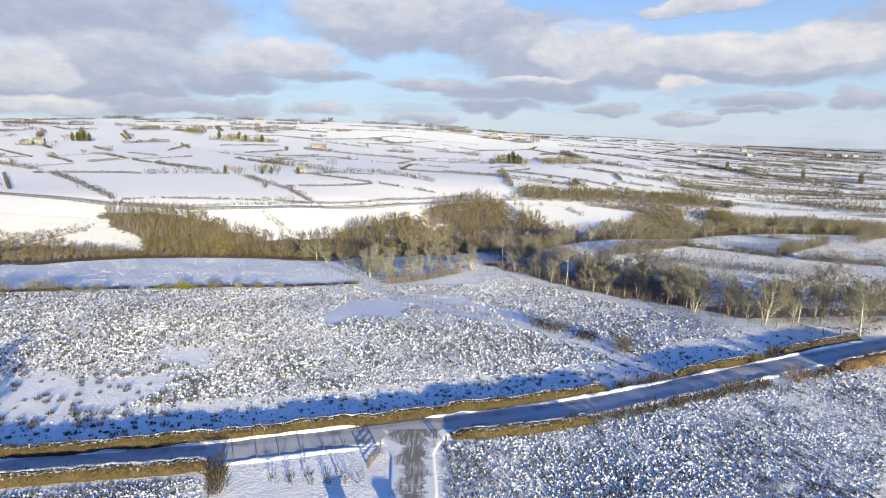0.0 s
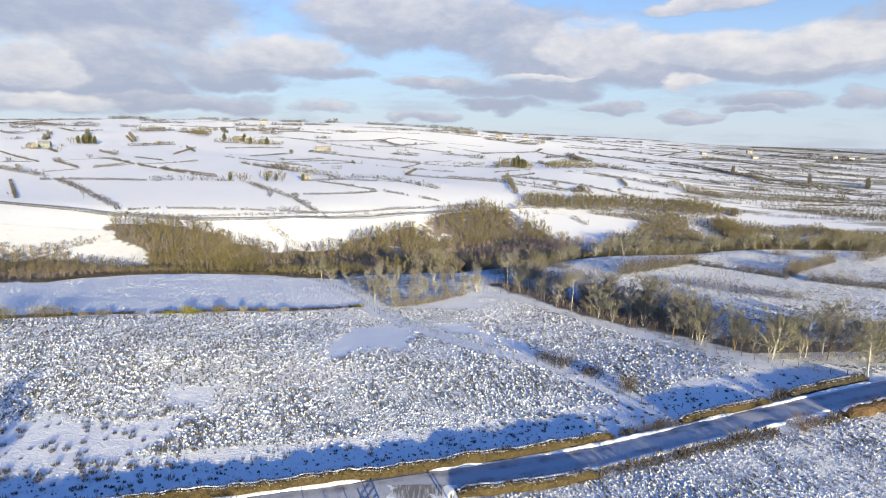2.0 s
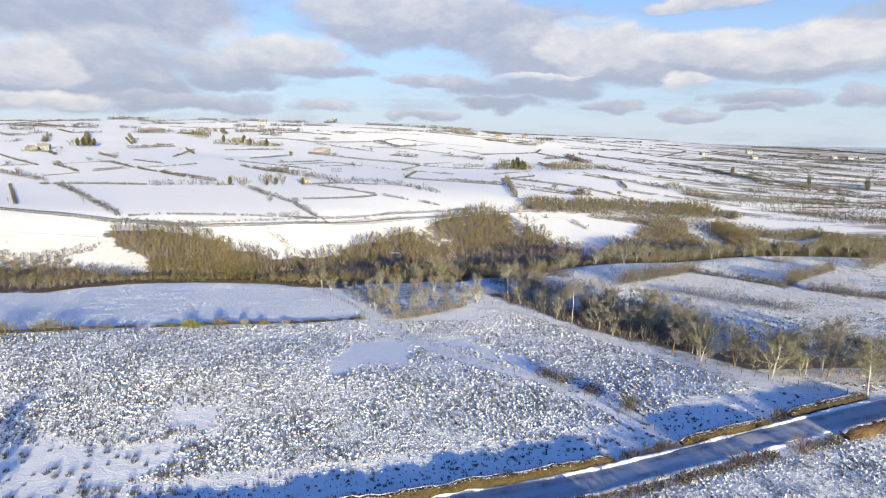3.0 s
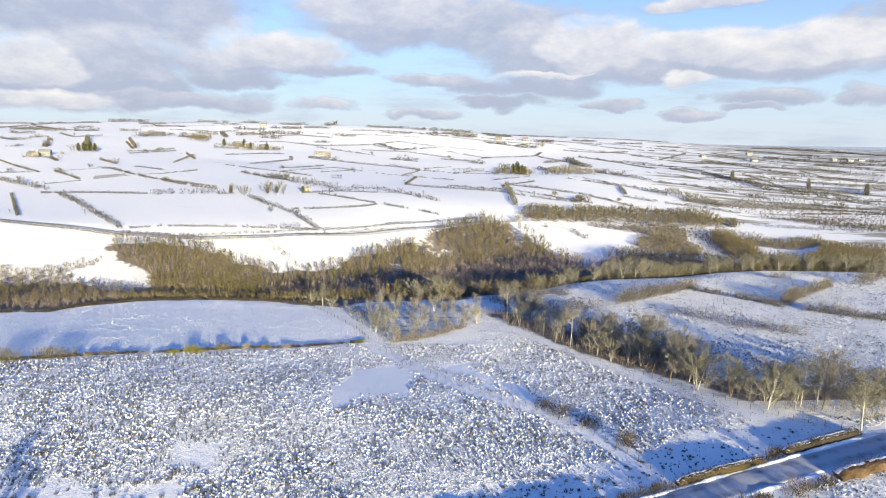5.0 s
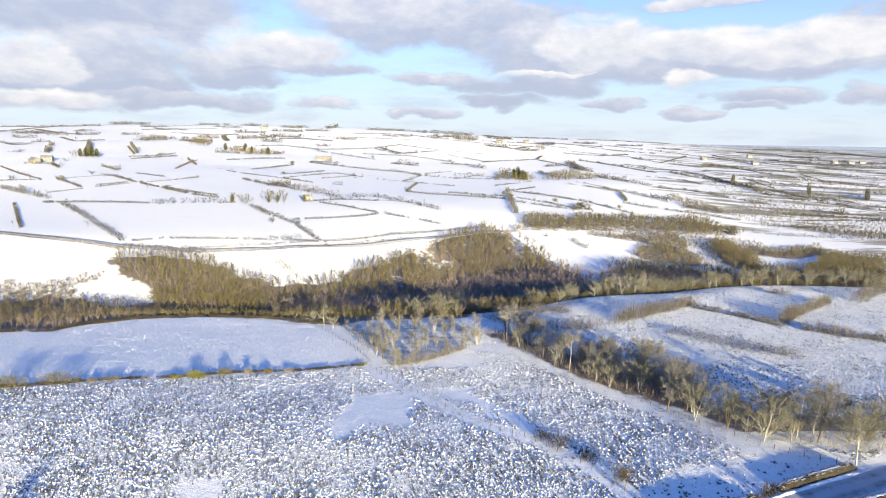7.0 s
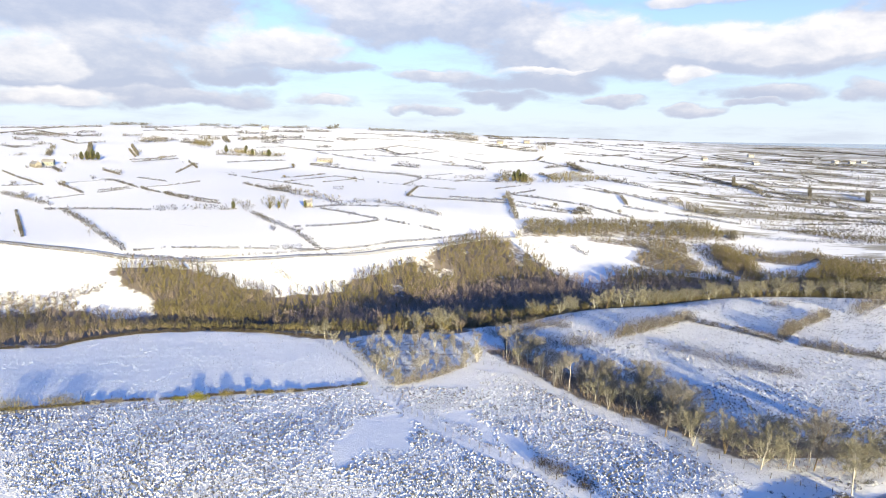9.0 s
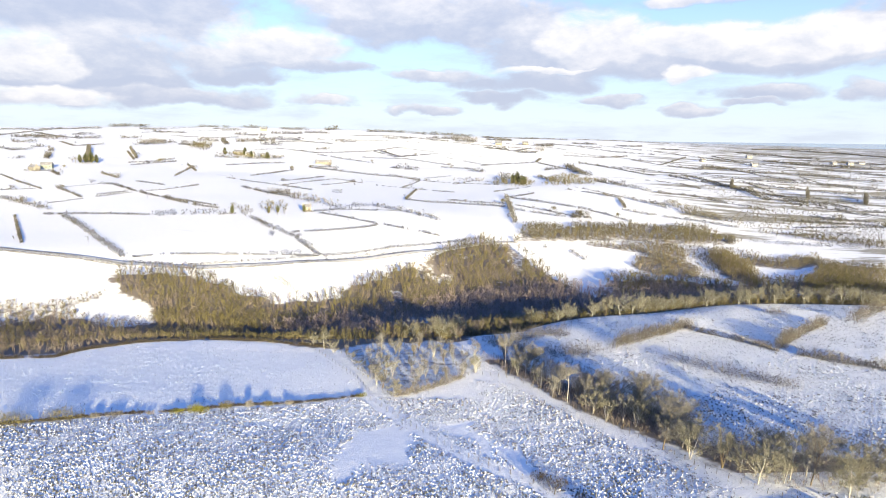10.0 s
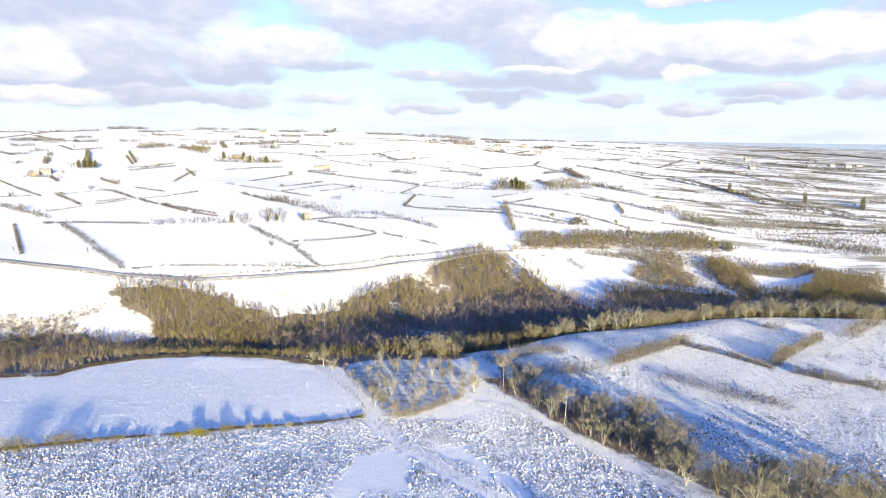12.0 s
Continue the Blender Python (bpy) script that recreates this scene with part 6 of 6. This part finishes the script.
for ring, spacing, tall, share in ((PLAIN, 5.5, 3.6, 0.8), (BRAKE, 4.0, 5.0, 1.0), ([(300, 650), (330, 800), (420, 760), (470, 640), (400, 610)], 9.0, 3.4, 1.0), ([(440, 700), (470, 900), (640, 900), (600, 720)], 14.0, 4.0, 1.0), ([(480, 950), (560, 1250), (820, 1250), (700, 950)], 20.0, 5.0, 1.0)):
    thicket("scrub", "scattered olive-brown scrub out on the low plain", ragged(ring, spacing, rng), tall, TWIG, BARK, 30, 0.42)
    thicket("scrub", "scattered dark thorn out on the low plain", ragged(ring, 1.3 * spacing, rng), 0.9 * tall, BRAMBLE, BARK, 30, 0.42)
conifer = conifer_kind()
first = True
for x, y, size in ((-149.5, 406, 0.55), (-121, 417, 0.5), (-126, 412, 0.42), (-104, 424, 0.5),
                   (75, 694, 1.2), (79.5, 690, 1.5), (84, 683, 1.2), (88, 688, 1.0), (-402, 648, 0.9), (-397, 650, 1.0), (-392.5, 653, 1.2), (-388, 655, 0.9), (-300, 800, 1.0), (-262, 792, 0.9), (-240, 790, 1.0), (-275, 806, 1.1)):
    m = Matrix.Translation((x, y, float(land(x, y)[0]) - 0.2)) @ Matrix.Rotation(rng.uniform(0, 6.28), 4, "Z")
    thing = conifer if first else copy_thing(conifer, m)
    first = False
    thing.matrix_basis = m
    thing.scale = (size, size, size)


def hill_tree_kind(seed, tall, twig):
    """A small bare tree, seen from far."""
    r = np.random.default_rng(seed)
    thing = tagged(new("tree"), "small bare tree standing in a hill hedgerow", "tree", "hedgerow trees")
    p = Pile()
    p.tube([(0, 0, -0.4), (0.1, 0, 0.35 * tall), (0, 0.1, 0.8 * tall)], [0.22, 0.16, 0.05], 5)
    part("trunk", p.mesh("trunk", BARK), thing)
    m = 260
    ball = r.normal(0, 1, (m, 3))
    ball *= (r.uniform(0.2, 1, m) ** 0.4 / np.linalg.norm(ball, axis=1))[:, None]
    bulk = r.integers(0, 5, m)
    centre, girth = r.normal(0, 1, (5, 3)) * (0.2 * tall, 0.2 * tall, 0.13 * tall) + (0, 0, 0.58 * tall), r.uniform(0.14, 0.3, 5) * tall
    base = ball * girth[bulk][:, None] + centre[bulk]
    way = ball + r.normal(0, 0.5, (m, 3)) + (0, 0, 0.4)
    v, f = spikes(base, base + way * 0.13 * tall, r.uniform(0.15, 0.4, m), r)
    part("crown", mesh_of("crown", v, f, twig), thing)
    return thing


r = np.random.default_rng(77)
hill_kinds, seen = [hill_tree_kind(1, 7.0, FIELD_HEDGE), hill_tree_kind(2, 5.5, FIELD_HEDGE), hill_tree_kind(3, 6.5, TWIG)], set()
far_lines = [line for line in HILL_LINES if 380 < line[0][1] < 1500]
for _ in range(95):
    line = far_lines[int(r.integers(len(far_lines)))]
    k, u = int(r.integers(len(line) - 1)), r.uniform()
    x = line[k][0] * (1 - u) + line[k + 1][0] * u + r.normal(0, 1.5)
    y = line[k][1] * (1 - u) + line[k + 1][1] * u + r.normal(0, 1.5)
    if r.uniform() < 0.3:
        x, y = x + r.normal(0, 14), y + r.normal(0, 10)
    kind = int(r.integers(3))
    m = Matrix.Translation((x, y, float(land(x, y)[0]))) @ Matrix.Rotation(r.uniform(0, 6.28), 4, "Z")
    thing = copy_thing(hill_kinds[kind], m) if kind in seen else hill_kinds[kind]
    seen.add(kind)
    thing.matrix_basis = m
    size = r.uniform(0.4, 0.9)
    thing.scale = (size * r.uniform(0.9, 1.7), size * r.uniform(0.9, 1.3), size)


# the smaller trees of the hill hedgerows
spots = []
for _ in range(330):
    line = far_lines[int(r.integers(len(far_lines)))]
    k, u = int(r.integers(len(line) - 1)), r.uniform()
    spots.append((line[k][0] * (1 - u) + line[k + 1][0] * u + r.normal(0, 3), line[k][1] * (1 - u) + line[k + 1][1] * u + r.normal(0, 3)))
thicket("hedgerow_trees", "small bare trees and thorns along the hill hedgerows", tuple(np.array(spots).T), 4.0, FIELD_HEDGE, BARK, 30, 0.42)


def house(x, y, long, deep, eaves, turn, wall, label, chimneys=1):
    thing = tagged(new("house"), label, "house", "hill farmsteads")
    a, b, ridge = long / 2, deep / 2, eaves + deep * 0.38
    p = Pile()
    p.add([(-a, -b, -1.5), (a, -b, -1.5), (a, b, -1.5), (-a, b, -1.5), (-a, -b, eaves), (a, -b, eaves), (a, b, eaves), (-a, b, eaves), (-a, 0, ridge), (a, 0, ridge)],
          [(0, 1, 5, 4), (2, 3, 7, 6), (1, 2, 6, 9, 5), (3, 0, 4, 8, 7)])
    part("wall", p.mesh("wall", wall), thing)
    p = Pile()
    o, t, d = 0.35, 0.22, (ridge - eaves) / b * 0.3
    for s in (-1, 1):
        lo, hi = (s * (b + 0.3), eaves - d), (0, ridge)
        p.add([(-a - o, lo[0], lo[1]), (a + o, lo[0], lo[1]), (a + o, hi[0], hi[1]), (-a - o, hi[0], hi[1]), (-a - o, lo[0], lo[1] + t), (a + o, lo[0], lo[1] + t), (a + o, hi[0], hi[1] + t), (-a - o, hi[0], hi[1] + t)],
              [(0, 1, 2, 3), (4, 5, 6, 7), (0, 1, 5, 4), (1, 2, 6, 5), (3, 0, 4, 7)])
    part("roof", p.mesh("roof", SLATE), thing, "snow-covered slate roof")
    for k in range(chimneys):
        p = Pile()
        cx = (a - 0.6) * (1 if k else -1)
        p.box((cx - 0.4, -0.35, ridge - 0.5), (cx + 0.4, 0.35, ridge + 1.1))
        part("chimney", p.mesh("chimney", STONE), thing)
    rows = 2 if eaves > 4 else 1
    count = max(2, int(long / 3))
    for row in range(rows):
        for k in range(count):
            wx = -a + long * (k + 0.5) / count
            door = row == 0 and k == count // 2
            p = Pile()
            z0, z1, half = (0.0, 2.1, 0.5) if door else (0.9 + 2.5 * row, 2.2 + 2.5 * row, 0.5)
            p.box((wx - half, -b - 0.03, z0), (wx + half, -b + 0.1, z1))
            part("door" if door else "window", p.mesh("window", POST if door else GLASS), thing)
    thing.matrix_basis = pose(x, y, float(land(x, y)[0]), 0, 0, turn)
    return thing


WHITE = "white rendered farmhouse with snowy slate roof on the hill"
GREY = "grey stone farm building with snowy roof on the hill"
SHED = "dark sheeted barn beside a farmstead"
for x, y, long, deep, eaves, turn, wall, label in (
        (-266, 799, 11, 6, 4.2, 8, RENDERED, WHITE), (-285, 812, 14, 7, 3.4, -12, STONE, GREY), (-248, 806, 10, 7, 3.2, 30, BARN, SHED), (-103, 428, 6, 5, 2.8, 15, STONE, GREY), (-164, 781, 20, 6, 2.6, 5, STONE, "long low farm range on the hillside"),
        (828, 1238, 12, 7, 4.2, 0, RENDERED, WHITE), (871, 1267, 11, 7, 4.2, -15, RENDERED, WHITE), (793, 1237, 13, 7, 4, 20, RENDERED, WHITE), (558, 1096, 11, 7, 4.2, 12, RENDERED, WHITE), (93, 1122, 12, 7, 4.2, -8, STONE, GREY),
        (481, 1136, 11, 7, 4.2, 24, STONE, GREY), (-407, 582, 11, 6, 3, -30, STONE, GREY), (-405, 598, 10, 7, 3.2, 20, BARN, SHED),
        (-345, 1120, 12, 7, 4.2, 10, STONE, GREY), (150, 1180, 11, 7, 4.2, 0, STONE, GREY), (660, 1320, 12, 7, 4.2, 0, RENDERED, WHITE)):
    house(x, y, long, deep, eaves, turn, wall, label, 0 if wall is BARN else 2)
